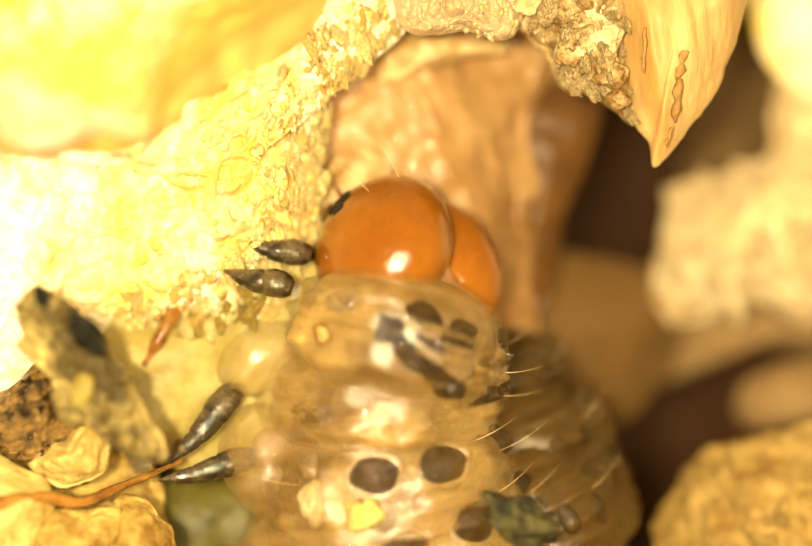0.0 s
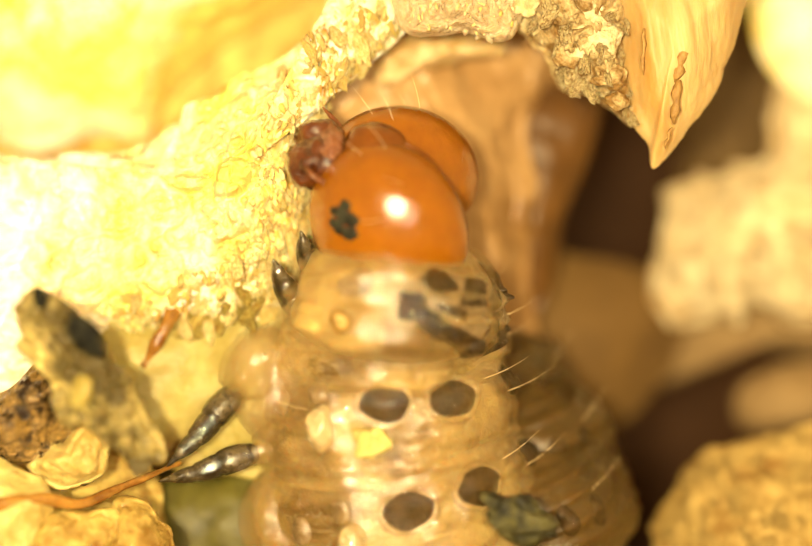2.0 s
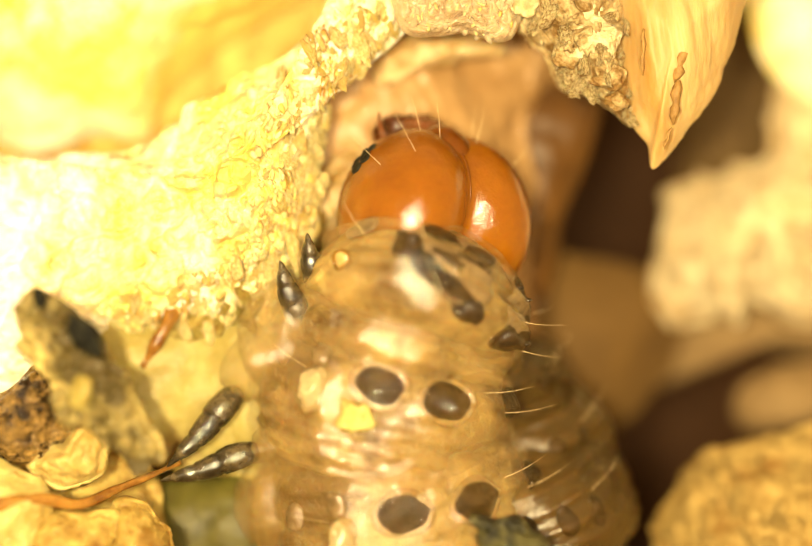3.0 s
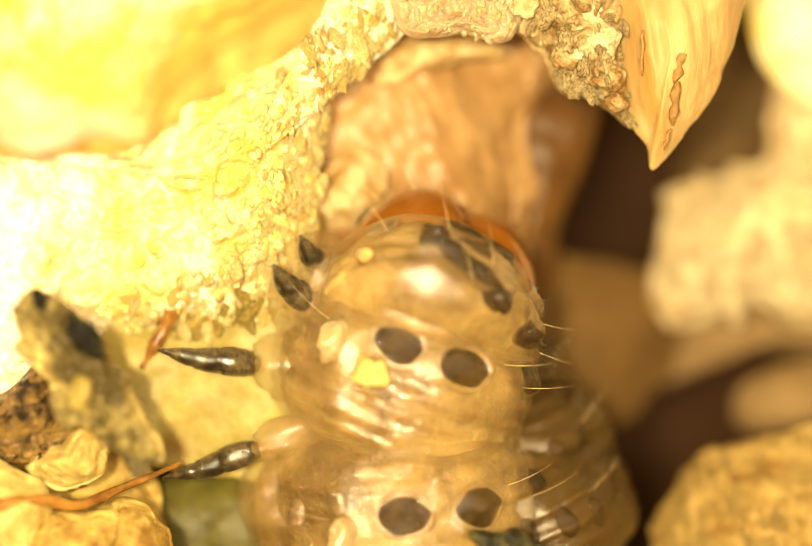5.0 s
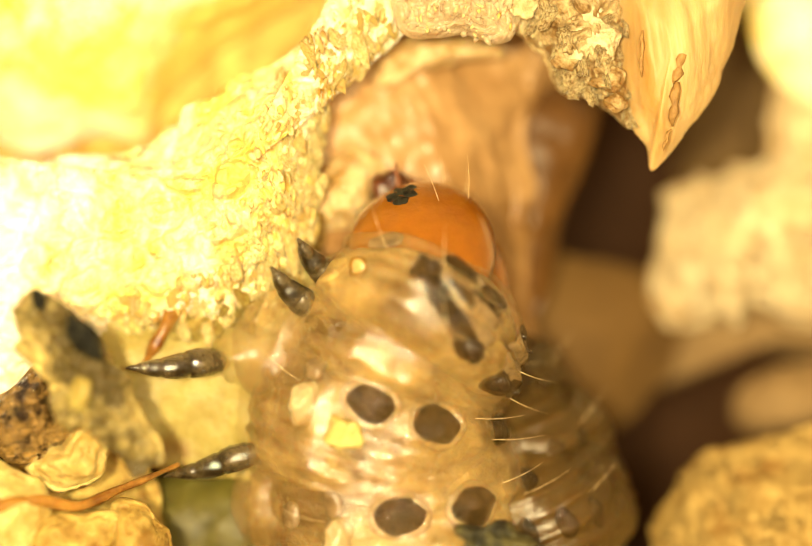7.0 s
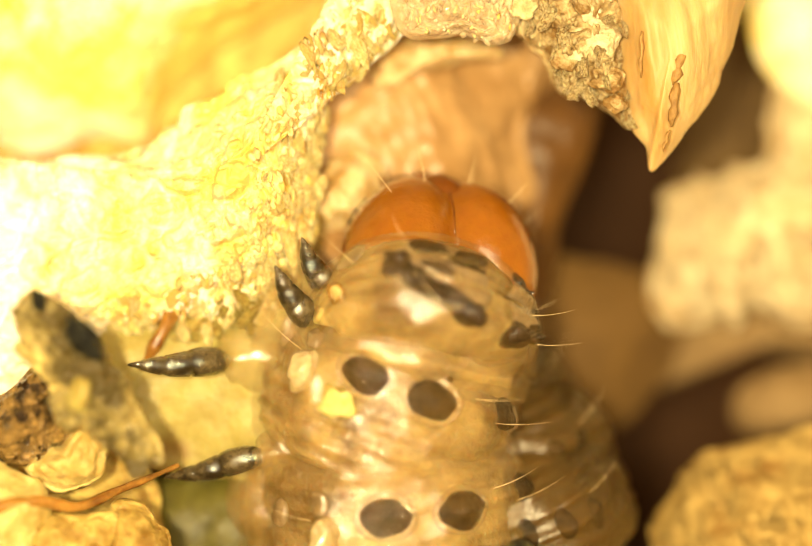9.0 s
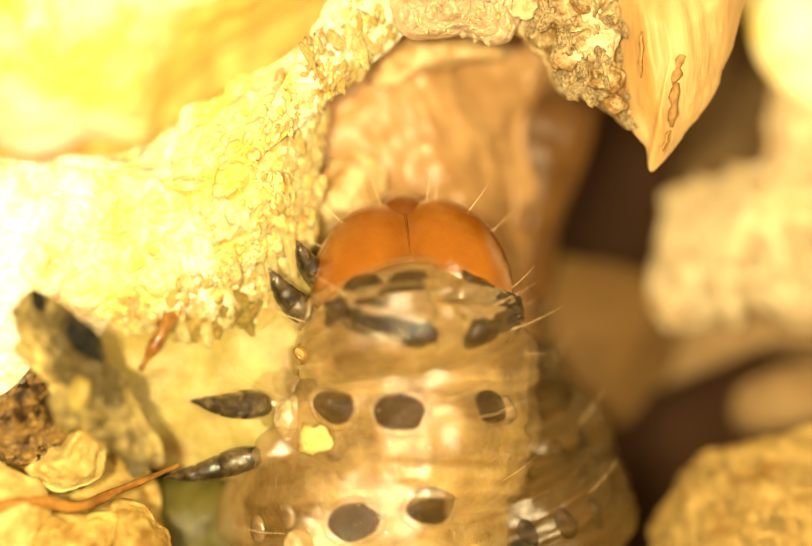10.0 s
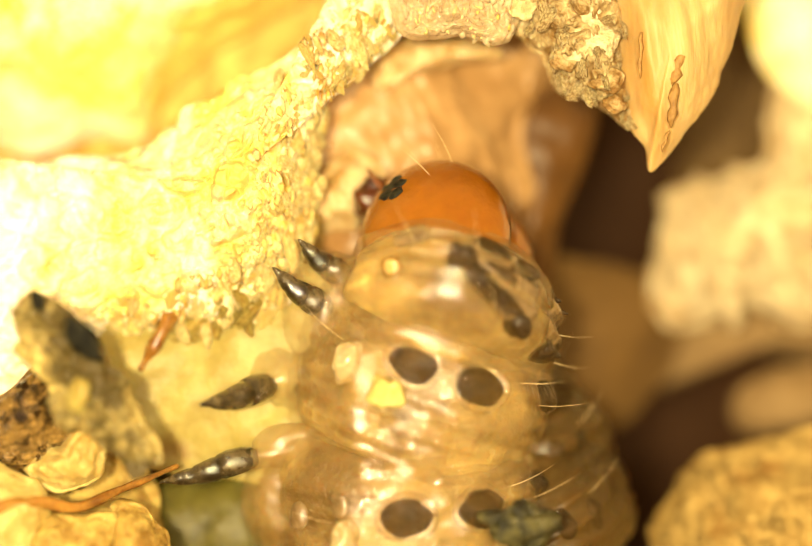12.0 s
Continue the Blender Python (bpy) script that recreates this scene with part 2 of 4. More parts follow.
def mound(outline, y, height, thick=1.5, centre=None, rings=36, around=150, power=2.2, tilt=(0.0, 0.0), swell=0.12, swell_scale=0.7,
          grain=0.0, grain_scale=2.0, jag=0.05, seed=0.0, streak=None, brink=0.9):
    """A lump with the given outline at depth y, which rises by height towards the viewer's side and closes behind.
    outline: points of the plane y = 0, spread with the depth. grain: height of the separate grains."""
    loop = smooth_loop(outline, around)
    mid = Vector(centre) if centre else sum(loop, Vector((0, 0))) / len(loop)
    bm = bmesh.new()
    rows = []
    steps = [i / rings for i in range(1, rings + 1)]
    profile = [(r, 0.0) for r in steps] + [(0.97, 0.25), (0.9, 0.55), (0.75, 0.9), (0.4, 1.0)]

    def place(p, r, back):
        yy = y - height * (1 - r ** power) * (1 if back == 0 else 0) + thick * back
        yy += tilt[0] * (p.x - mid.x) + tilt[1] * (p.y - mid.y)
        far = (REACH + yy) / REACH
        v = Vector((p.x * far, yy, p.y * far))
        edge = 1.0 if r < brink else max(0.25, (1 - r) / (1 - brink))
        lift = swell * fractal(v, swell_scale, 3, seed)
        if grain:
            lift += grain * (cells(v, grain_scale, seed) - 0.4) + grain * 0.5 * (cells(v, grain_scale * 2.3, seed + 5) - 0.4)
        if streak:
            lift += streak[0] * noise.fractal(Vector((v.x * streak[1] + v.z * streak[3], v.y, v.z * streak[2])) + Vector((seed, 0, 0)), 1.0, 2.1, 4)
        v.y -= lift * edge
        push = jag * fractal(v, 1.6, 4, seed + 9) * r
        out = (p - mid).normalized() if (p - mid).length > 0 else Vector((0, 0))
        v.x += out.x * push
        v.z += out.y * push
        return v

    apex = bm.verts.new(place(mid, 0.0, 0))
    for r, back in profile:
        rows.append([bm.verts.new(place(mid.lerp(p, r), r, back)) for p in loop])
    n = len(loop)
    for i in range(n):
        bm.faces.new((apex, rows[0][i], rows[0][(i + 1) % n]))
    for a, b in zip(rows, rows[1:]):
        for i in range(n):
            bm.faces.new((a[i], b[i], b[(i + 1) % n], a[(i + 1) % n]))
    bm.faces.new(list(reversed(rows[-1])))
    bmesh.ops.recalc_face_normals(bm, faces=bm.faces)
    return bm


def rod(points, radii, sides=8):
    """A tapered tube along points; a small radius makes a point of its end."""
    bm = bmesh.new()
    rows = []
    for i, p in enumerate(points):
        p = Vector(p)
        a, b = Vector(points[max(0, i - 1)]), Vector(points[min(len(points) - 1, i + 1)])
        d = (b - a).normalized()
        side = d.cross(Vector((0.31, 0.2, 0.93))).normalized()
        up = side.cross(d)
        rows.append([bm.verts.new(p + radii[i] * (math.cos(k * math.tau / sides) * side + math.sin(k * math.tau / sides) * up))
                     for k in range(sides)])
    for a, b in zip(rows, rows[1:]):
        for i in range(sides):
            bm.faces.new((a[i], a[(i + 1) % sides], b[(i + 1) % sides], b[i]))
    bm.faces.new(list(reversed(rows[0])))
    bm.faces.new(rows[-1])
    bmesh.ops.recalc_face_normals(bm, faces=bm.faces)
    return bm


def stone(radius, seed, flat=(1, 1, 1), rough=0.35, level=3):
    bm = bmesh.new()
    bmesh.ops.create_icosphere(bm, subdivisions=level, radius=radius)
    for v in bm.verts:
        d = v.co.normalized()
        k = 1 + rough * fractal(d, 1.2, 4 if level > 3 else 2, seed)
        v.co = Vector((v.co.x * flat[0], v.co.y * flat[1], v.co.z * flat[2])) * k
    return bm


def spread(u, v, y):
    """The point at depth y that stands in line with (u, v) of the plane y = 0."""
    far = (REACH + y) / REACH
    return Vector((u * far, y, v * far))


GRAINS = []


def grains():
    """A few crumb shapes, shared by all the loose crumbs."""
    if not GRAINS:
        for k in range(7):
            bm = stone(1.0, 60 + 3 * k, (0.75, 0.55, 1.25), 0.5, 2)
            bmesh.ops.scale(bm, vec=(MM, MM, MM), verts=bm.verts)
            data = bpy.data.meshes.new("crumb")
            bm.to_mesh(data)
            bm.free()
            GRAINS.append(data)
    return GRAINS


def scatter(parent, tree, chain, width, count, sizes, mat, seed, lean=20):
    """Loose crumbs bedded in a surface along a chain of points, up to width beside it."""
    rng = random.Random(seed)
    for _ in range(count):
        x = rng.random() * (len(chain) - 1) * 0.9999
        a, b = Vector(chain[int(x)]), Vector(chain[int(x) + 1])
        p = a.lerp(b, x - int(x))
        side = Vector((b.y - a.y, a.x - b.x)).normalized()
        p = p + side * width * rng.random() ** 2.4
        eye = Vector((0, -REACH, 0))
        hit, normal, _, _ = tree.ray_cast(eye, (spread(p.x, p.y, 0) - eye).normalized())
        if hit is None:
            continue
        size = sizes[0] + (sizes[1] - sizes[0]) * rng.random() ** 2
        ob = new("crumb", rng.choice(grains()))
        if not ob.data.materials:
            ob.data.materials.append(None)
        ob.material_slots[0].link = "OBJECT"
        ob.material_slots[0].material = mat
        ob.parent = parent
        ob.matrix_basis = Matrix.Translation((hit - normal * 0.25 * size) * MM) @ pose(0, 0, 0, rng.uniform(-35, 35), rng.gauss(0, lean), rng.uniform(-60, 60)) \
            @ Matrix.Diagonal((size, size, size * rng.uniform(1.0, 1.9), 1))


def fine_crumbs(parent, tree, chain, width, count, sizes, mat, seed):
    """The smaller crumbs of a broken edge, too many to pick apart."""
    rng = random.Random(seed)
    base = bmesh.new()
    bmesh.ops.create_icosphere(base, subdivisions=1, radius=1)
    corners = [v.co.copy() for v in base.verts]
    sides = [[v.index for v in f.verts] for f in base.faces]
    base.free()
    verts, faces = [], []
    eye = Vector((0, -REACH, 0))
    for _ in range(count):
        x = rng.random() * (len(chain) - 1) * 0.9999
        a, b = Vector(chain[int(x)]), Vector(chain[int(x) + 1])
        p = a.lerp(b, x - int(x)) + Vector((b.y - a.y, a.x - b.x)).normalized() * width * rng.random() ** 1.6
        hit, normal, _, _ = tree.ray_cast(eye, (spread(p.x, p.y, 0) - eye).normalized())
        if hit is None:
            continue
        size = sizes[0] + (sizes[1] - sizes[0]) * rng.random() ** 2
        turn = pose(0, 0, 0, rng.uniform(-25, 25), rng.gauss(0, 18), rng.uniform(-30, 30)) @ Matrix.Diagonal((0.75, 0.55, rng.uniform(1.0, 2.2), 1))
        k = len(verts)
        for c in corners:
            verts.append((hit - normal * 0.2 * size + turn @ (c * size * rng.uniform(0.85, 1.15))) * MM)
        faces += [[k + i for i in f] for f in sides]
    data = bpy.data.meshes.new("grit")
    data.from_pydata(verts, [], faces)
    data.polygons.foreach_set("use_smooth", [True] * len(data.polygons))
    data.materials.append(mat)
    ob = new("grit", data)
    ob.parent = parent
    return tagged(ob, "small pale yellow crumbs of the broken edge", kind="stuff")


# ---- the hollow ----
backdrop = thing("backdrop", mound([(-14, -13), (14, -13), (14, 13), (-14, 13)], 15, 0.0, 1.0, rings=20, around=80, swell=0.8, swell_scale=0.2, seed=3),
                 UMBER_SHADE, "back of the burrow, the deep hole's darkness painted brown", "burrow wall", kind="structure")
floor_bm = bmesh.new()
bmesh.ops.create_grid(floor_bm, x_segments=60, y_segments=60, size=14)
for vert in floor_bm.verts:
    vert.co = Vector((vert.co.x, vert.co.y + 4, -7.6 + 0.35 * fractal(vert.co, 0.4, 4)))
thing("floor", floor_bm, TAN, "crumbly tan floor of the burrow", "burrow floor", kind="structure")

thing("pulp_wall", mound([(-8.62, 6.47), (-0.53, 6.47), (-1.12, 4.81), (-1.78, 4.31), (-2.75, 3.78), (-3.22, 3.42), (-3.88, 2.62), (-4.30, 2.15), (-5.2, 2.10), (-6.16, 1.98), (-7.03, 2.31), (-8.62, 2.48)],
                         3.0, 2.8, 2.5, swell=0.40, swell_scale=0.6, jag=0.15, seed=1, rings=50, around=200),
      PULP_SOFT, "bright pale yellow pulp wall behind the ridge", "fruit pulp")
# brown pulp in the crease; the shadow there is put into its colour too
thing("pulp_seam", mound([(-8.62, 3.14), (-4.87, 3.39), (-2.53, 4.22), (-0.20, 5.39), (0.63, 3.56), (-1.37, 2.23), (-4.87, 0.89), (-8.62, 0.39)],
                         3.9, 0.6, 2.0, swell=0.3, swell_scale=0.8, seed=4),
      SEAM, "brown seam between two lobes of pulp, crease shade painted in", "fruit pulp")
ridge_bm = mound([(0.13, 5.06), (-0.02, 3.89), (-0.70, 3.31), (-1.16, 2.89), (-1.38, 2.06), (-1.43, 1.06), (-1.55, 0.23), (-1.95, -0.61), (-2.87, -1.01), (-3.78, -1.11), (-4.45, -1.48), (-5.45, -1.77), (-8.62, -2.77),
                           (-8.62, 1.64), (-6.03, 1.77), (-5.37, 1.89), (-4.56, 1.90), (-3.78, 2.33), (-3.03, 2.88), (-2.05, 3.45), (-1.25, 4.05), (-0.85, 5.06)],
                          0.45, 1.3, 2.2, centre=(-2.87, 1.39), rings=130, around=420, power=1.8, tilt=(-0.12, 0.0), swell=0.30, swell_scale=0.6,
                          grain=0.24, grain_scale=1.9, jag=0.18, seed=2, brink=0.98)
ridge_tree = BVHTree.FromBMesh(ridge_bm)
ridge = thing("pulp_ridge", ridge_bm, PULP, "crumbly pale yellow ridge of pulp at the burrow mouth", "fruit pulp")
EDGE = [(-0.12, 3.89), (-0.78, 3.27), (-1.22, 2.85), (-1.43, 1.98), (-1.48, 1.06), (-1.60, 0.27), (-1.99, -0.54), (-2.87, -0.94), (-3.78, -1.04), (-4.33, -1.36)]
thing("hollow_wall", mound([(-0.28, 4.89), (2.72, 4.89), (2.55, 3.36), (2.05, 2.72), (1.95, 2.20), (2.15, 1.65), (1.97, 0.06), (1.80, -1.94), (-1.87, -1.94), (-1.82, 1.06), (-1.53, 2.48), (-0.87, 3.64)],
                           2.3, 0.8, 2.0, rings=90, around=300, power=3.0, tilt=(0.42, 0.0), swell=0.26, swell_scale=0.55, jag=0.1, seed=7, streak=(0.34, 0.55, 0.16, 0.35)),
      MEMBRANE, "folded beige membrane lining the hollow", "burrow lining")
# band along the ridge's turned-away edge; its ochre-brown is painted shade
thing("ochre_crumb", mound([(-1.62, 1.23), (-1.32, 1.06), (-1.37, 0.39), (-1.66, -0.26), (-2.16, -0.71), (-2.74, -0.94), (-2.95, -0.61), (-2.20, -0.11), (-1.78, 0.47)],
                           0.75, 0.35, 0.8, rings=44, around=180, swell=0.2, swell_scale=1.4, grain=0.14, grain_scale=2.2, jag=0.14, seed=38),
      OCHRE_SHADE, "crumbly underside of the ridge, its shade painted ochre-brown", "pulp crumb")
thing("pale_lobe", mound([(-1.20, 1.85), (-0.78, 2.02), (-0.33, 1.68), (-0.41, 1.14), (-0.70, 0.85), (-0.78, 0.71), (-1.20, 0.68), (-1.53, 0.62), (-1.53, 1.23)],
                         0.95, 0.35, 0.6, rings=40, around=140, swell=0.16, swell_scale=1.3, jag=0.06, seed=6), LOBE_SKIN, "cream-coloured lobe of the hollow's lining", "burrow lining")
# the lining's shaded right side, its shade painted as a darker brown flap
thing("brown_flap", mound([(1.80, 3.23), (2.63, 3.23), (3.09, 2.81), (2.97, 1.98), (2.51, 0.81), (2.17, -0.61), (1.47, -1.11), (1.38, 1.06)],
                          3.4, 0.5, 0.6, rings=40, around=150, swell=0.15, swell_scale=0.7, seed=9), FLAP, "curled flap of the lining, brown with painted shade", "burrow lining")
thing("lining_fold", mound([(-0.55, 3.02), (-0.50, 3.42), (-0.12, 3.80), (0.45, 3.98), (1.05, 3.98), (1.50, 3.72), (1.52, 3.48), (1.10, 3.42), (0.62, 3.34), (0.12, 3.18), (-0.28, 2.92)],
                           1.25, 0.45, 0.9, rings=40, around=160, swell=0.22, swell_scale=0.9, jag=0.14, seed=26), LOBE_SKIN, "cream-coloured rolled edge of the hollow's lining", "burrow lining")
silk_bm = mound([(-0.16, 5.14), (1.88, 5.14), (1.80, 3.98), (1.51, 3.66), (0.97, 3.79), (0.47, 3.77), (0.05, 3.77), (-0.16, 4.06)],
                          -0.5, 0.6, 0.8, rings=60, around=200, swell=0.2, swell_scale=1.4, grain=0.12, grain_scale=3.2, seed=8)
silk_tree = BVHTree.FromBMesh(silk_bm)
silk = thing("silk_clump", silk_bm, SILK, "wet greyish clump of silk and pulp", "silk clump")

shard = holder("husk_shard", "pointed straw-coloured husk splinter with a crumbly edge", "husk splinter", 4, -0.5, 5)
shard.location = (0, 0, 0)
crust_bm = mound([(1.22, 5.14), (3.84, 5.14), (3.67, 3.39), (3.65, 2.31), (3.30, 2.54), (2.88, 2.77), (2.51, 2.88), (2.22, 3.31), (1.80, 3.81), (1.47, 4.22)],
                    -0.1, 0.7, 1.2, rings=80, around=260, swell=0.2, swell_scale=1.0, grain=0.22, grain_scale=1.5, jag=0.12, seed=11)
crust_tree = BVHTree.FromBMesh(crust_bm)
crust = part("crust", crust_bm, CRUST, shard, "crumbly pale crust")
part("blade", mound([(3.38, 5.14), (5.51, 5.14), (5.37, 4.14), (5.07, 3.14), (4.59, 2.35), (3.98, 1.64), (3.85, 2.02), (3.59, 2.43), (3.42, 3.56)],
                    -0.3, 0.8, 1.0, rings=70, around=300, power=2.0, swell=0.06, swell_scale=0.6, jag=0.05, seed=12, streak=(0.085, 1.8, 0.08, 0.35)),
     FIBRE, shard, "fibrous straw-coloured blade")
for k, (a, b, w) in enumerate([((4.45, 3.60), (4.30, 3.02), 0.10), ((4.35, 3.06), (4.27, 2.35), 0.085), ((4.24, 2.30), (4.12, 1.95), 0.03), ((3.80, 3.89), (3.77, 3.14), 0.035)]):
    pts = [spread(*Vector(a).lerp(Vector(b), i / 6), -0.98 + 0.10 * (i / 6) ** 2) + Vector((0.015 * math.sin(i * 2 + k), 0, 0)) for i in range(7)]
    part("splinter", rod(pts, [w * f for f in (0.4, 0.9, 1, 0.6, 1, 0.7, 0.2)]), SPLINTER, shard, "dark brown fibre")

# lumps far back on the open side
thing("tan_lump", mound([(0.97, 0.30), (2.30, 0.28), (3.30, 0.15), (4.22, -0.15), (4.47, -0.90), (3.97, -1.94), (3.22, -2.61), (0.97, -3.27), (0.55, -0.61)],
                        5.2, 0.9, 2.0, swell=0.10, swell_scale=0.35, seed=14), TAN, "soft tan lump of pulp deep in the burrow, shade painted in", "pulp lump")
pale = mound([(4.17, 1.23), (4.63, 1.48), (5.13, 1.56), (5.72, 1.78), (5.86, 2.45), (6.20, 3.05), (8.88, 3.2), (8.88, -0.94), (6.53, -0.94), (5.47, -0.53), (4.63, -0.94), (3.98, -0.65), (3.90, -0.03), (4.13, 0.52)],
             4.8, 1.4, 2.0, swell=0.45, swell_scale=0.8, grain=0.16, grain_scale=0.9, jag=0.25, seed=15, rings=50, around=220)
pale_tree = BVHTree.FromBMesh(pale)
pale_ob = thing("pale_lump", pale, STONE, "pale cream crumbly lump of pulp", "pulp lump")
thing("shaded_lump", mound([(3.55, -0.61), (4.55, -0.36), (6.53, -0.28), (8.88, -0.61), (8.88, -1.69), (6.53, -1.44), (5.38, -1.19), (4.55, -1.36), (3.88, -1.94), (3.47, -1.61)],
                           6.4, 0.9, 2.0, swell=0.15, swell_scale=0.4, seed=16), SHADE_GREY, "lump of pulp with shade painted in as greyish tan", "pulp lump")
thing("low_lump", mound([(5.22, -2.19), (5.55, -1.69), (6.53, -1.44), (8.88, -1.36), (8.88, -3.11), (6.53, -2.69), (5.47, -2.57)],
                        5.2, 0.8, 2.0, swell=0.2, seed=17), SHADE_GREY, "lump of pulp with shade painted in as grey", "pulp lump")
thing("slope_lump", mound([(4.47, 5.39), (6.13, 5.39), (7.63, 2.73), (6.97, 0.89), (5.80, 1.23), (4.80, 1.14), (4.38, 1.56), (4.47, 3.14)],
                          8.5, 0.6, 2.0, swell=0.2, swell_scale=0.4, seed=18), SHADE_DARK, "slope of pulp with shade painted in as grey-brown", "pulp lump")
thing("bright_lump", mound([(5.42, 5.39), (8.88, 5.39), (8.88, 1.89), (7.13, 2.31), (6.22, 2.81), (5.76, 3.31), (5.51, 3.98)],
                           4.0, 0.6, 2.0, swell=0.25, seed=19), PULP_SOFT, "bright yellow lump of pulp", "pulp lump")
near_bm = mound([(3.90, -4.07), (4.28, -3.52), (4.40, -3.15), (5.13, -2.76), (5.88, -2.65), (6.53, -2.44), (8.88, -2.19), (8.88, -6.44), (3.72, -6.44), (4.01, -4.69)],
                         2.2, 1.6, 2.0, rings=70, around=260, swell=0.3, swell_scale=0.8, grain=0.14, grain_scale=1.6, jag=0.14, seed=20)
near_tree = BVHTree.FromBMesh(near_bm)
near = thing("near_lump", near_bm, STRAW, "straw-yellow crumbly lump of pulp", "pulp lump")

# lower corner: scraps, droppings and a thread
thing("pale_flake", mound([(-5.53, -0.94), (-3.78, -0.36), (-2.95, -0.19), (-1.37, 0.06), (-0.53, -2.27), (-1.62, -3.36), (-2.87, -3.32), (-3.70, -3.23), (-4.45, -2.94), (-5.28, -2.11)],
                          0.2, 0.25, 0.8, swell=0.18, swell_scale=0.6, seed=22, rings=40), LEAF, "pale yellow-green flake of pulp", "pulp flake")
thing("olive_scrap", mound([(-4.62, -3.61), (-3.87, -3.23), (-3.03, -3.15), (-2.03, -3.32), (-1.70, -5.19), (-4.03, -5.19), (-4.62, -4.61)],
                           1.2, 0.6, 0.8, swell=0.12, seed=23), OLIVE, "dark olive scrap of rind", "rind scrap")
bed_bm = mound([(-7.53, -2.11), (-5.53, -1.94), (-4.53, -2.69), (-4.03, -3.27), (-3.95, -3.94), (-4.03, -5.44), (-7.53, -5.44)],
                        0.4, 0.5, 1.0, swell=0.25, swell_scale=0.9, grain=0.12, grain_scale=1.6, seed=21, rings=50, around=160)
bed_tree = BVHTree.FromBMesh(bed_bm)
bed = thing("pulp_bed", bed_bm, GOLD, "golden brown bed of chewed pulp", "fruit pulp")
mould = thing("mouldy_scrap", mound([(-6.26, -0.69), (-6.02, -0.34), (-5.62, -0.42), (-5.28, -0.65), (-4.91, -1.11), (-4.68, -1.48), (-4.28, -1.98), (-3.99, -2.69), (-3.93, -3.07), (-4.28, -3.48), (-4.53, -3.11), (-4.95, -2.69), (-5.55, -2.52), (-5.88, -1.73), (-6.22, -1.19)],
                                    -2.2, 0.35, 0.4, centre=(-5.16, -1.73), rings=50, around=220, swell=0.14, swell_scale=1.6, grain=0.16, grain_scale=2.2, jag=0.22, seed=24),
              MOULD, "grey-green mouldy scrap with a black blotch", "mouldy scrap")
part("blotch", mound([(-5.48, -0.62), (-5.28, -0.69), (-4.98, -1.02), (-4.80, -1.38), (-4.87, -1.54), (-5.15, -1.48), (-5.35, -1.14), (-5.50, -0.84)], -2.74, 0.06, 0.3,
                     rings=24, around=90, swell=0.12, swell_scale=2, jag=0.25, seed=25), BLACK, mould, "black mould blotch")
part("patch", mound([(-5.38, -1.84), (-5.27, -1.68), (-5.03, -1.76), (-5.12, -2.07), (-5.20, -2.27), (-5.42, -2.19)], -2.64, 0.08, 0.2, rings=12, around=50, swell=0.1, swell_scale=2, jag=0.12, seed=28),
     LEAF, mould, "pale yellow patch")
part("speck", mound([(-6.03, -0.28), (-5.85, -0.32), (-5.83, -0.57), (-6.00, -0.59)], -2.62, 0.08, 0.15, rings=8, around=30, seed=26), BLACK, mould)
thing("wet_frass", mound([(-7.20, -2.44), (-6.33, -1.82), (-5.91, -1.44), (-5.45, -1.69), (-5.18, -2.27), (-5.49, -2.82), (-6.16, -3.12), (-7.20, -3.02)],
                         -1.1, 0.5, 0.7, rings=60, around=200, swell=0.2, swell_scale=1.5, grain=0.22, grain_scale=2.8, seed=27),
      FRASS, "dark brown glistening clump of droppings", "droppings")
for k, (pts, y) in enumerate([([(-6.16, -3.15), (-5.62, -2.73), (-5.12, -2.38), (-4.83, -2.77), (-4.95, -3.27), (-5.37, -3.54), (-5.83, -3.44)], -1.2),
                              ([(-7.20, -2.94), (-6.37, -3.15), (-5.83, -3.44), (-5.78, -3.94), (-6.20, -4.94), (-7.20, -4.94)], -1.5),
                              ([(-6.16, -4.03), (-5.45, -3.86), (-4.74, -3.82), (-4.63, -4.28), (-4.87, -4.94), (-6.20, -4.94)], -1.4),
                              ([(-4.74, -3.82), (-4.28, -3.65), (-3.91, -4.03), (-3.74, -4.44), (-3.78, -5.03), (-4.78, -5.03)], -1.2)]):
    thing("pulp_crumb", mound(pts, y, 0.55, 0.6, rings=40, around=140, swell=0.22, swell_scale=0.9, grain=0.05, grain_scale=1.6, jag=0.12, seed=30 + k),
          BUTTER if k < 2 else GOLD, "pale yellow crumb of pulp" if k < 2 else "golden brown crumb of pulp", "pulp crumb", group="crumbs in the corner")
strand = [spread(*p, -2.1 + 0.32 * k) for k, p in enumerate(((-6.78, -3.82), (-5.95, -3.67), (-5.28, -3.76), (-4.66, -3.51), (-4.12, -3.29), (-3.66, -3.09)))]
thing("brown_thread", rod([Vector(p) for p in smooth_open(strand, 40)], [0.12 - 0.085 * (i / 39) + 0.008 * math.sin(i * 0.7) for i in range(40)], 10),
      AMBER, "glossy amber-brown thread of silk", "thread")
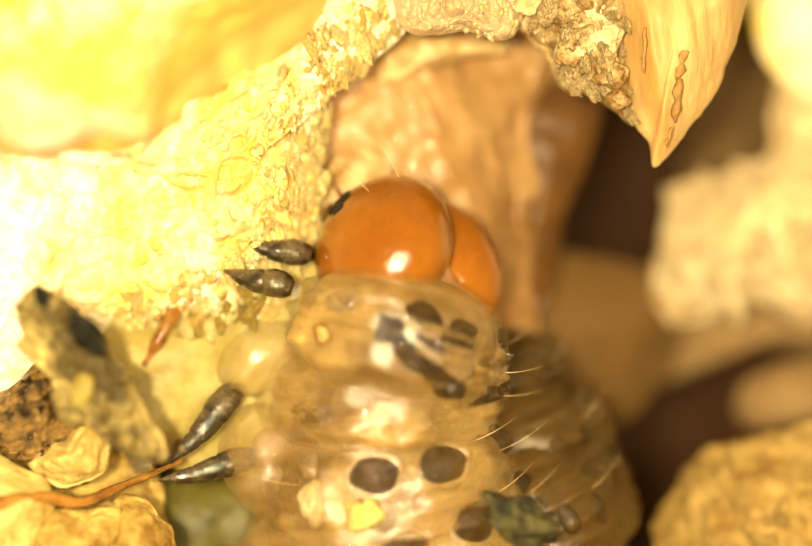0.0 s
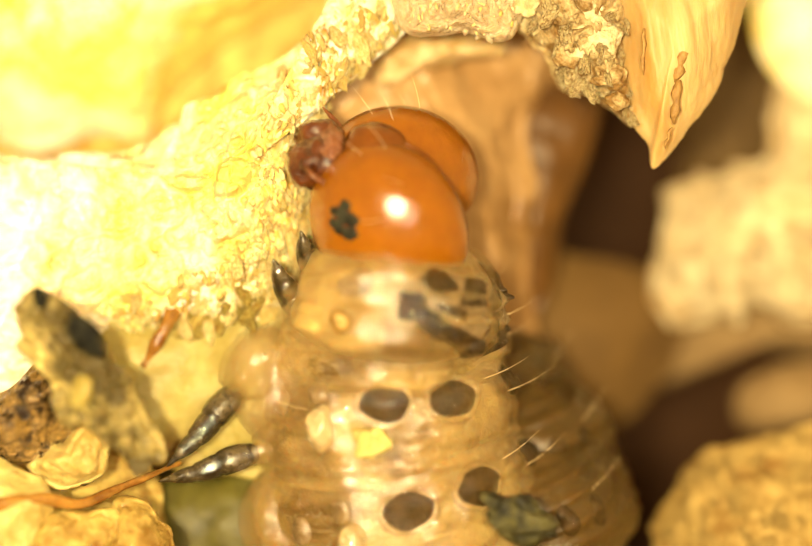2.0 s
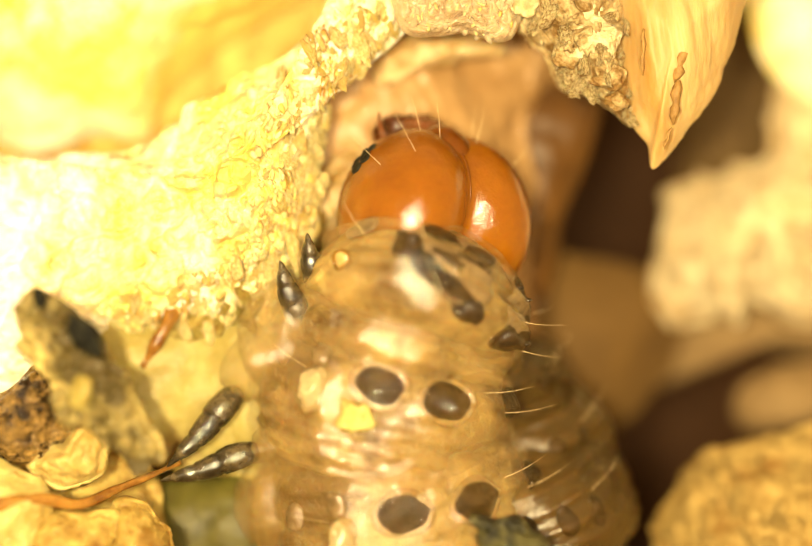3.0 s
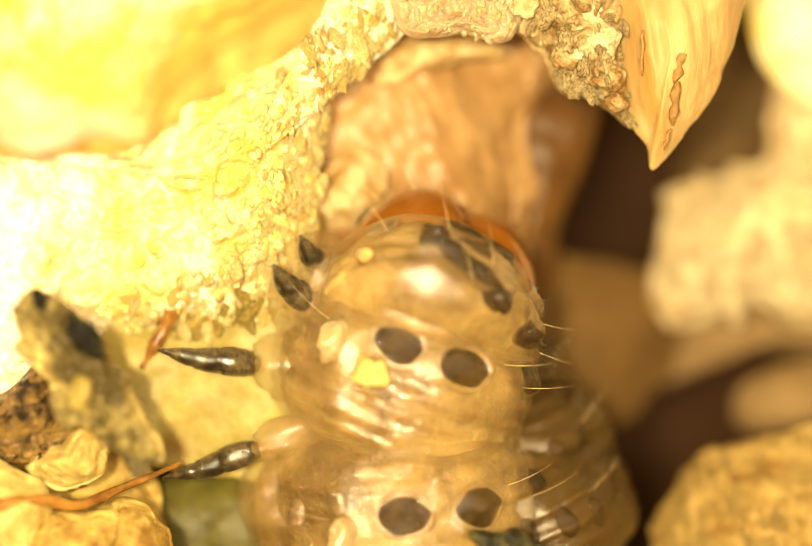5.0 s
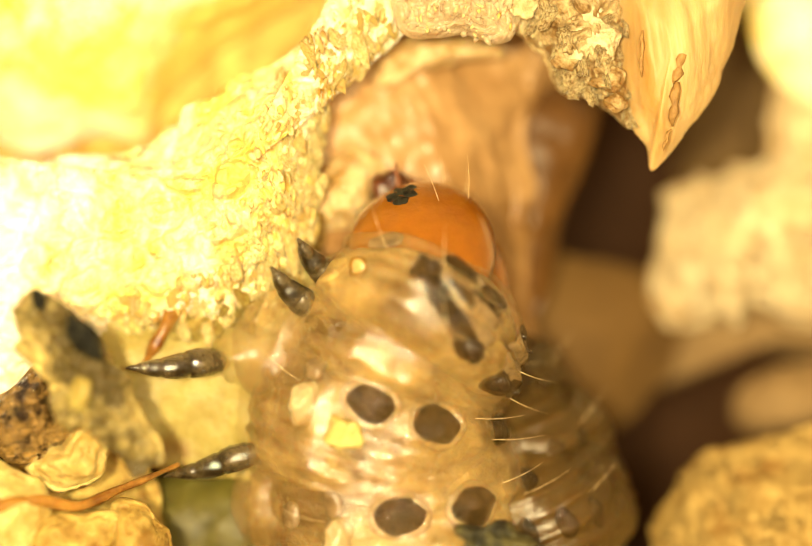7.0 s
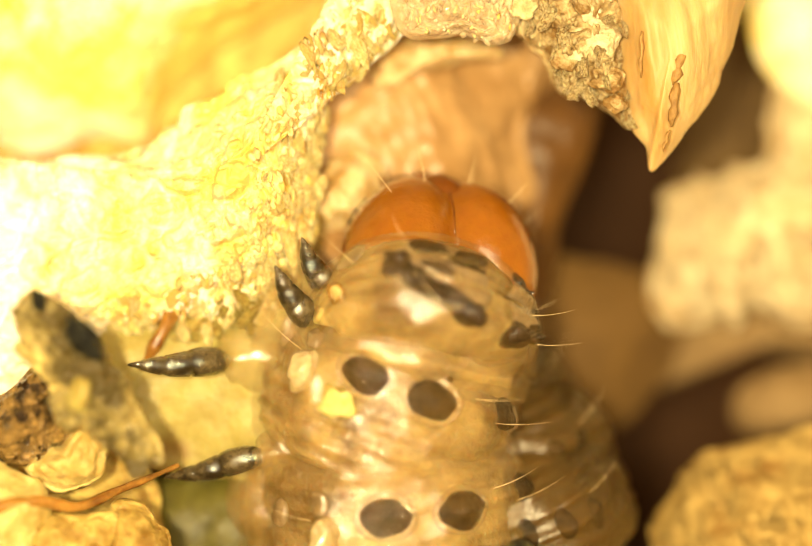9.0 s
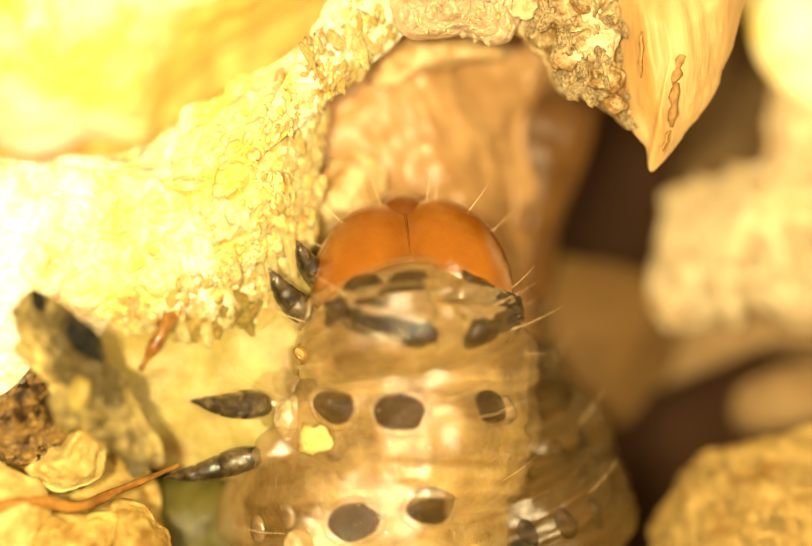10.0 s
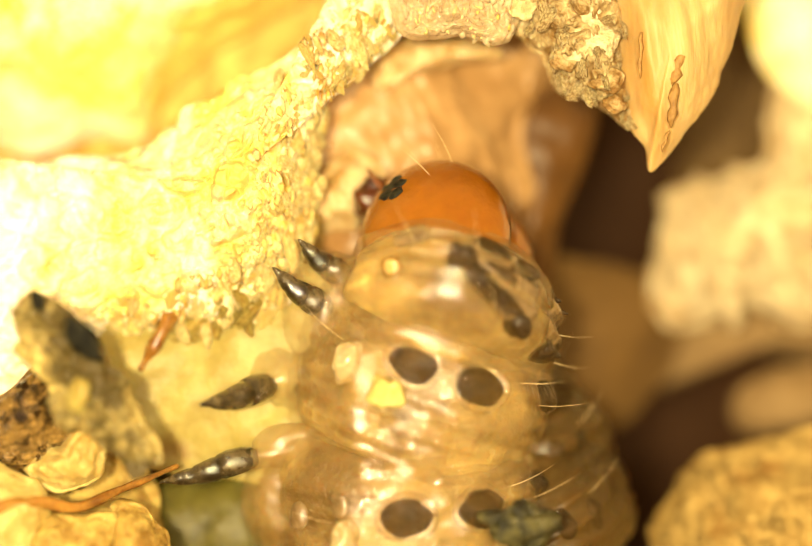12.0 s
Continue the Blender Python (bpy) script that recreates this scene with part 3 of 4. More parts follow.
greenish = thing("greenish_crumb", mound([(-3.93, -0.94), (-3.66, -0.28), (-2.99, 0.06), (-2.37, -0.15), (-2.53, -0.61), (-3.03, -0.90), (-3.49, -1.21), (-3.87, -1.24)],
                              0.25, 0.35, 0.6, rings=36, around=120, swell=0.16, swell_scale=1.3, grain=0.10, grain_scale=2.0, jag=0.1, seed=36),
      GREENISH, "greenish tan crumb under the ridge", "pulp crumb")
drip = [spread(*p, -0.05) for p in ((-3.60, -0.28), (-3.88, -0.88), (-4.10, -1.27), (-4.27, -1.56))]
thing("hanging_fibre", rod(smooth_open(drip, 16), [0.17 - 0.008 * i + 0.025 * math.sin(i * 0.9) for i in range(15)] + [0.04], 10),
      AMBER, "short brown fibre hanging from the ridge", "fibre")


# ---- the caterpillar ----
def barrel(radius, length, flat=0.92, ripples=0, ripple=0.03, rough=0.05, seed=0.0, taper=0.0, crease=0.05, shift=0.0, power=2.5):
    """The surface of one body ring: u runs round from the middle of the back, v along the body."""
    def folds(a, v):
        """Creases that run round the body, broken and wavering."""
        q = Vector((math.sin(a) * 0.9 + seed, v * 3.4 + 0.35 * math.sin(a * 3 + seed), math.cos(a) * 0.9))
        return 1 - abs(noise.noise(q)) * 2.2 + 0.4 * noise.noise(q * 2.1)

    def surface(u, v, lift=0.0):
        s = max(-1.0, min(1.0, 2 * (v - shift) / length))
        r = radius * (1 - abs(s) ** power) ** 0.5 * (1 - taper * s)
        a = u / radius
        if ripples:
            calm = min(1.0, max(0.35, (abs(v) - 0.22) / 0.30))
            swing = 0.65 + 0.9 * noise.noise(Vector((a * 0.9, v * 0.8, seed)))
            r += ripple * calm * swing * (1 - s * s) * math.sin(v * ripples + 1.1 * math.sin(a * 1.7 + seed) + 2.2 * noise.noise(Vector((a * 1.3 + seed, v * 0.7, 0))))
        p = Vector((r * math.sin(a), v, r * math.cos(a) * flat))
        n = Vector((math.sin(a), 0, math.cos(a)))
        r2 = (rough * fractal(p, 0.9, 3, seed) + crease * folds(a, v)) * (1 - s * s)
        return p + n * (r2 + lift)
    return surface


def barrel_mesh(surface, radius, length, shift=0.0, around=150, along=110):
    bm = bmesh.new()
    rows = []
    for j in range(along + 1):
        s = -math.cos(math.pi * j / along)
        v = shift + s * length / 2 * 0.9995
        rows.append([bm.verts.new(surface(math.tau * radius * i / around, v)) for i in range(around)])
    for a, b in zip(rows, rows[1:]):
        for i in range(around):
            bm.faces.new((a[i], a[(i + 1) % around], b[(i + 1) % around], b[i]))
    bm.faces.new(list(reversed(rows[0])))
    bm.faces.new(rows[-1])
    bmesh.ops.recalc_face_normals(bm, faces=bm.faces)
    return bm


def plate(surface, u, v, a, b, turn=0.0, rise=0.04, seed=0.0, wobble=0.12, dip=0.0, bend=0.0, corners=28):
    """A thin domed plate that lies on a surface: half-axes a, b; dip lowers its middle."""
    bm = bmesh.new()
    c, s = math.cos(radians(turn)), math.sin(radians(turn))
    rows = []
    n = corners

    def at(r, k):
        ang = math.tau * k / n
        w = 1 + 0.7 * wobble * noise.noise(Vector((math.cos(ang) * 0.9 + seed, math.sin(ang) * 0.9, seed * 1.7)))
        p, q = a * r * w * math.cos(ang), b * r * w * math.sin(ang)
        lift = -0.03 if r > 0.99 else rise * (1 - r ** 2.6) - dip * (1 - min(1, r / 0.6) ** 2)
        return surface(u + p * c - q * s, v + p * s + q * c + bend * p * p, lift)

    top = bm.verts.new(at(0.0, 0))
    for r in (0.25, 0.5, 0.7, 0.85, 0.95, 1.0):
        rows.append([bm.verts.new(at(r, k)) for k in range(n)])
    for k in range(n):
        bm.faces.new((top, rows[0][k], rows[0][(k + 1) % n]))
    for x, y in zip(rows, rows[1:]):
        for k in range(n):
            bm.faces.new((x[k], y[k], y[(k + 1) % n], x[(k + 1) % n]))
    bmesh.ops.recalc_face_normals(bm, faces=bm.faces)
    return bm


def bristle(surface, u, v, out, length, radius=0.0048, bend=0.15):
    """A hair that stands on a surface and leans by out = (sideways, along)."""
    length *= 0.8
    p = surface(u, v)
    n = (surface(u, v, 1.0) - p).normalized()
    side = Vector((n.z, 0, -n.x))
    d = (n + side * out[0] + Vector((0, 1, 0)) * out[1]).normalized()
    pts = [p + d * length * t + Vector((0, bend, -bend * 0.6)) * length * t * t for t in (-0.05, 0.2, 0.4, 0.6, 0.8, 1.0)]
    return rod(pts, [radius * f for f in (1, 0.9, 0.75, 0.55, 0.35, 0.12)], 5)


larva = holder("caterpillar", "translucent beige caterpillar with an orange head and dark warts", "caterpillar", 0, 0, -6)
BASE = Vector((0, 0, -6))
TO_VIEW = Matrix(((1, 0, 0), (0, 0, -1), (0, 1, 0))).to_4x4()


def stance(u, v, y, roll=0.0, pitch=0.0, twist=0.0):
    """The pose of a body part whose middle stands in line with (u, v): roll in the plane of the back, pitch lifts its
    front end, twist bares its left flank. In the caterpillar's space."""
    return Matrix.Translation((spread(u, v, y) - BASE) * MM) @ TO_VIEW @ pose(0, 0, 0, 0, 0, roll) @ pose(0, 0, 0, pitch) @ pose(0, 0, 0, 0, twist)


# head: two lobes that meet in a seam
LOBE, LOBE_R, SPLAY = 0.62, Vector((0.92, 1.40, 1.19)), 16.0


def head_surface(u, v, lift=0.0):
    az, el = u / 1.25, v / 1.25
    d = Vector((math.sin(az) * math.cos(el), math.sin(el), math.cos(az) * math.cos(el)))
    return head_along(d, lift)


def head_along(d, lift=0.0):
    """The head's surface in a direction: two lobes whose hind ends part in a notch."""
    best = []
    for side in (-1, 1):
        turn = Matrix.Rotation(radians(-side * SPLAY), 3, "Z")
        c, e = turn @ Vector((side * LOBE, -0.05, 0)), turn @ d
        a = sum((e[i] / LOBE_R[i]) ** 2 for i in range(3))
        b = -2 * sum(e[i] * c[i] / LOBE_R[i] ** 2 for i in range(3))
        k = sum((c[i] / LOBE_R[i]) ** 2 for i in range(3)) - 1
        best.append((-b + math.sqrt(b * b - 4 * a * k)) / (2 * a))
    r = math.log(math.exp(best[0] * 8) + math.exp(best[1] * 8)) / 8 - 0.03
    r *= 1 - 0.10 * max(0.0, d.y) ** 2 - 0.04 * max(0.0, -d.y) ** 2
    return d * (r * 1.035 + lift)


def build_head():
    bm = bmesh.new()
    bmesh.ops.create_uvsphere(bm, u_segments=144, v_segments=96, radius=1)
    for v in bm.verts:
        v.co = head_along(v.co.normalized())
    head = part("head", bm, HEAD, larva, "glossy orange head capsule of two lobes")
    wedge = stone(1.0, 33, (0.58, 0.62, 0.52), 0.05, 4)
    bmesh.ops.translate(wedge, vec=(0, 0.60, 0.40), verts=wedge.verts)
    part("forehead", wedge, BROW, head, "brown-orange triangular forehead")
    middle = [-0.35 + 0.14 * k for k in range(10)]
    part("head_seam", rod([head_surface(0.0, v, -0.005) for v in middle], [0.012 + 0.022 * k / 9 for k in range(10)], 8), BROW, head, "brown seam between the lobes")
    for side in (-1, 1):
        arm = [head_surface(side * (0.02 + 0.075 * k), 0.85 + 0.10 * k, -0.005) for k in range(8)]
        part("forehead_seam", rod(arm, [0.024] * 8, 8), BROW, head, "brown seam beside the forehead")
    lip = stone(0.34, 35, (1.15, 0.6, 0.65), 0.35, 4)
    bmesh.ops.translate(lip, vec=(0, 1.32, 0.06), verts=lip.verts)
    part("upper_lip", lip, PALE_FACE, head, "pale pinkish upper lip")
    neck = stone(0.55, 21, (0.95, 1.0, 0.8), 0.2, 4)
    bmesh.ops.translate(neck, vec=(0, -0.72, 0.12), verts=neck.verts)
    part("neck_membrane", neck, PINK, head, "pinkish soft membrane behind the head")
    for side in (-1, 1):
        jaw = stone(0.42, 4 + side, (0.85, 0.9, 0.95), 0.35, 4)
        bmesh.ops.translate(jaw, vec=(side * 0.24, 1.34, -0.26), verts=jaw.verts)
        part("mandible", jaw, FACE, head, "dark red-brown jaw")
        part("eye_patch", plate(head_surface, side * 1.98, 0.62, 0.28, 0.22, 20 * side, 0.012, 3 + side, 0.7), FACE, head, "brown patch round the eyes")
        for u, v, r in ((2.00, 0.44, 0.12), (1.88, 0.56, 0.12), (1.96, 0.68, 0.15), (2.14, 0.62, 0.13), (1.84, 0.77, 0.11), (2.06, 0.80, 0.09)):
            part("eye", plate(head_surface, side * u, v, r * 1.05, r * 0.8, 30 * side, 0.035, 7 * u + side, 0.7), BLACK, head, "small black eye")
        feeler = rod([(side * 0.62, 0.95, -0.12), (side * 0.74, 1.22, -0.10), (side * 0.78, 1.42, -0.08), (side * 0.77, 1.56, -0.06)], [0.06, 0.055, 0.035, 0.012], 8)
        part("antenna", feeler, PALE_FACE, head, "short pale antenna")
        palp = rod([(side * 0.34, 1.05, -0.50), (side * 0.40, 1.38, -0.52), (side * 0.36, 1.55, -0.50)], [0.13, 0.09, 0.03], 8)
        part("palp", palp, FACE, head, "brown mouth palp")
        for u, v, o, n in ((0.5, 0.9, (0.1, 0.6), 0.7), (1.0, 0.4, (0.3, 0.5), 0.8), (1.5, 0.3, (0.4, 0.6), 0.7), (0.9, 1.15, (0.2, 0.9), 0.6)):
            part("bristle", bristle(head_surface, side * u, v, (side * o[0], o[1]), n), HAIR, head)
    return head


head = build_head()


def build_ring(name, radius, length, label, seed, **kw):
    surface = barrel(radius, length, seed=seed, **kw)
    ring = part(name, barrel_mesh(surface, radius, length, kw.get("shift", 0.0)), SKIN, larva, label)
    inside = barrel(radius - 0.13, length - 0.25, seed=seed + 7, rough=0.16, crease=0.06, taper=kw.get("taper", 0.0), shift=kw.get("shift", 0.0), power=kw.get("power", 2.5))
    part("flesh", barrel_mesh(inside, radius - 0.13, length - 0.25, kw.get("shift", 0.0), 110, 80), FAT, ring, "cream and brown flesh seen through the skin")
    return ring, surface


# first ring: the grey neck shield, side plates, breathing hole and two legs
collar, collar_at = build_ring("neck_ring", 1.82, 2.35, "translucent beige neck ring", 1.0, shift=0.68, taper=0.11, power=2.8, ripples=17, ripple=0.06, rough=0.10, crease=0.06)
for side in (-1, 1):
    part("shield_half", plate(collar_at, side * 1.02, 0.72, 0.82, 0.50, side * 14, 0.012, 10 + side, 0.25), PLATE_PALE, collar, "glossy beige half of the neck shield")
    for u, v, a, b, turn in ((1.74, 0.74, 0.30, 0.27, 40), (1.40, 0.50, 0.42, 0.19, 30), (0.98, 0.32, 0.44, 0.17, 20), (0.52, 0.14, 0.32, 0.19, 10)):
        part("shield_rim", plate(collar_at, side * u, v, a, b, side * turn, 0.035, 60 + 5 * u + side, 0.8, corners=36), PLATE, collar, "dark grey rim of the neck shield")
    part("shield_plate", plate(collar_at, side * 0.66, 0.98, 0.40, 0.20, side * -6, 0.035, 11 + side, 0.7), PLATE, collar, "grey glossy shield plate")
    part("shield_plate", plate(collar_at, side * 1.28, 1.10, 0.36, 0.20, side * 12, 0.03, 17 + side, 0.7), PLATE, collar, "grey glossy shield plate")
    part("shield_smudge", plate(collar_at, side * 1.10, 0.70, 0.34, 0.11, side * 24, 0.025, 27 + side, 0.8), PLATE, collar, "grey smudge on the shield")
    for u, v, a, b in ((0.48, 0.13, 0.21, 0.15), (1.40, 0.46, 0.12, 0.06), (1.74, 0.86, 0.13, 0.09), (0.42, 0.98, 0.07, 0.05), (0.60, 0.86, 0.06, 0.04), (1.02, 0.30, 0.09, 0.05)):
        part("shield_spot", plate(collar_at, side * u, v, a, b, side * 25, 0.10, 15 + 3 * u + side, 0.6), PLATE_DARK, collar, "dark brown spot")
    part("side_plate", plate(collar_at, side * 2.75, 1.00, 0.30, 0.22, 15, 0.03, 19 + side, 0.5), PLATE_PALE, collar, "pale grey side plate")
    ring_points = [collar_at(side * 2.88 + 0.165 * math.cos(k * math.tau / 20), 0.42 + 0.14 * math.sin(k * math.tau / 20), 0.01) for k in range(21)]
    hole_rim = part("breathing_hole", rod(ring_points, [0.030] * 21, 6), RING, collar, "amber ring of a breathing hole")
    part("breathing_hole_lid", plate(collar_at, side * 2.88, 0.42, 0.15, 0.125, 0, 0.05, 22 + side, 0.05), LID, hole_rim, "pale middle of the breathing hole")
    for u, v, o, n in ((0.78, 0.55, (0.9, 0.3), 1.0), (1.05, 0.18, (0.8, 0.2), 1.1), (1.55, 0.95, (0.5, 0.6), 0.8), (2.55, 0.85, (0.4, 0.5), 0.8), (2.30, 0.10, (0.6, -0.1), 0.7)):
        part("bristle", bristle(collar_at, side * u, v, (side * o[0], o[1]), n), HAIR, collar)


def leg_mesh(length, r):
    """A jointed leg along +y, ending in a claw."""
    profile = ((0, 0.55), (0.05, 0.80), (0.14, 0.98), (0.28, 1.05), (0.37, 0.98), (0.39, 0.87), (0.41, 0.86), (0.43, 0.92), (0.52, 0.86), (0.62, 0.74), (0.645, 0.62),
               (0.665, 0.61), (0.69, 0.65), (0.78, 0.52), (0.85, 0.38), (0.875, 0.28), (0.92, 0.22), (0.97, 0.13), (1.0, 0.02))
    return rod([(0.02 * math.sin(8 * t), length * t, -0.10 * length * t * t) for t, _ in profile], [r * w for _, w in profile], 14)


leg_c = part("leg", leg_mesh(1.15, 0.22), LEG, larva, "glossy dark jointed front leg")
leg_d = part("leg", leg_mesh(1.05, 0.21), LEG, larva, "glossy dark jointed front leg")

# the soft fold between the neck ring and the second ring
fold, fold_at = build_ring("neck_fold", 1.98, 2.3, "soft translucent fold of skin behind the neck", 6.0, ripples=15, ripple=0.04, rough=0.12, crease=0.07, power=3.0)

# second and third ring: paired warts on the back, one on each flank
second, second_at = build_ring("body_ring", 2.10, 3.3, "translucent wrinkled body ring", 2.0, ripples=19, ripple=0.05, rough=0.14, crease=0.07, shift=-0.50, power=3.4)
third, third_at = build_ring("body_ring", 2.34, 4.0, "translucent wrinkled body ring", 3.0, ripples=17, ripple=0.055, rough=0.14, crease=0.07, shift=-0.3, power=3.6)


def warts(ring, surface, gap, v, seed):
    for side in (-1, 1):
        part("wart", plate(surface, side * gap, v, 0.40, 0.29, side * -8, 0.12, seed + side, 0.35, dip=-0.07), PLATE, ring, "grey glossy wart")
        part("wart", plate(surface, side * 2.45, v + 0.1, 0.18, 0.22, 0, 0.06, seed + 5 + side, 0.2), PLATE_PALE, ring, "grey wart")
        part("bristle", bristle(surface, side * 1.80, v, (side * 0.5, 0.3), 1.0, 0.0045), HAIR, ring)
        ring_points = [surface(side * gap + 0.44 * math.cos(k * math.tau / 24), v + 0.33 * math.sin(k * math.tau / 24), -0.02) for k in range(25)]
        part("wart_fold", rod(ring_points, [0.06 + 0.02 * math.sin(k * math.tau / 8 + seed) for k in range(25)], 8), SKIN, ring, "pale fold of skin round a wart")
    part("wart", plate(surface, 2.05, v + 0.16, 0.28, 0.26, 0, 0.08, seed + 4, 0.4, dip=-0.05), PLATE, ring, "grey wart")
    part("wart", plate(surface, -1.62, v + 0.26, 0.17, 0.21, 20, 0.05, seed + 2, 0.3, dip=0.02), PLATE_PALE, ring, "small grey wart")
    bulge = stone(0.30, seed + 9, (0.8, 1.1, 0.55), 0.3, 4)
    bmesh.ops.translate(bulge, vec=surface(-1.58, v - 0.30, -0.08), verts=bulge.verts)
    part("bulge", bulge, CREAM, ring, "cream-white glossy bulge of the skin")
    for u, n in ((1.30, 0.9),):
        part("bristle", bristle(surface, u, v + 0.25, (0.7, 0.3), n), HAIR, ring)


warts(second, second_at, 0.56, 0.0, 31)
warts(third, third_at, 0.60, 0.0, 41)
hip = stone(0.80, 3, (0.85, 1.15, 0.95), 0.14, 4)
bmesh.ops.translate(hip, vec=(-1.92, 0.35, 0.20), verts=hip.verts)
part("leg_base", hip, SKIN, second, "translucent swollen leg base")
hip = stone(0.7, 8, (1, 1.2, 0.9), 0.12)
bmesh.ops.translate(hip, vec=(-1.9, 0.2, -0.1), verts=hip.verts)
part("leg_base", hip, SKIN, third, "translucent swollen leg base")
leg_a = part("leg", leg_mesh(1.65, 0.23), LEG, larva, "glossy dark jointed leg")
hip = stone(0.60, 5, (0.92, 1.40, 0.95), 0.22, 4)
bmesh.ops.translate(hip, vec=(0.06, -0.66, 0.0), verts=hip.verts)
part("leg_base", hip, BULGE, leg_a, "translucent swollen leg base")
leg_b = part("leg", leg_mesh(1.6, 0.21), LEG, larva, "glossy dark jointed leg")
hip = stone(0.34, 6, (1.0, 1.7, 0.95), 0.35)
bmesh.ops.translate(hip, vec=(0.05, -0.44, 0.0), verts=hip.verts)
part("leg_base", hip, SKIN, leg_b, "translucent swollen leg base")

# hind rings, which lie bent behind; the shade on them is in the skin's colour
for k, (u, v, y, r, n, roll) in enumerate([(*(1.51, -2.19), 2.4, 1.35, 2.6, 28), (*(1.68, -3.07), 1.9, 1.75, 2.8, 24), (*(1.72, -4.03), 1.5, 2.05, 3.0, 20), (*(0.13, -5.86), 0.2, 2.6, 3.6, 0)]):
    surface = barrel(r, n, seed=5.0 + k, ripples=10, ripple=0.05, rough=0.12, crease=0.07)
    ring = part("hind_ring", barrel_mesh(surface, r, n), SKIN_SHADED, larva, "translucent hind ring with shade painted into its skin")
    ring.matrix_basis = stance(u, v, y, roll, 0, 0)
    for uu in (0.15, 0.75, 1.35):
        part("wart", plate(surface, uu, 0.1 - 0.1 * uu, 0.16, 0.27, 0, 0.05, 51 + k + uu), PLATE, ring, "grey wart")
    part("bristle", bristle(surface, 1.4, 0.3, (0.6, 0.5), 0.9), HAIR, ring)

# what lies on the caterpillar
crumb = thing("back_crumb", stone(0.26, 12, (1.0, 0.95, 0.5), 0.6), YELLOW, "small yellow crumb stuck to the caterpillar's back", "pulp crumb")
pellet = thing("dark_pellet", stone(0.40, 15, (1.35, 0.7, 0.75), 0.55, 4), SOOT, "dark green-brown dropping on the caterpillar", "droppings")


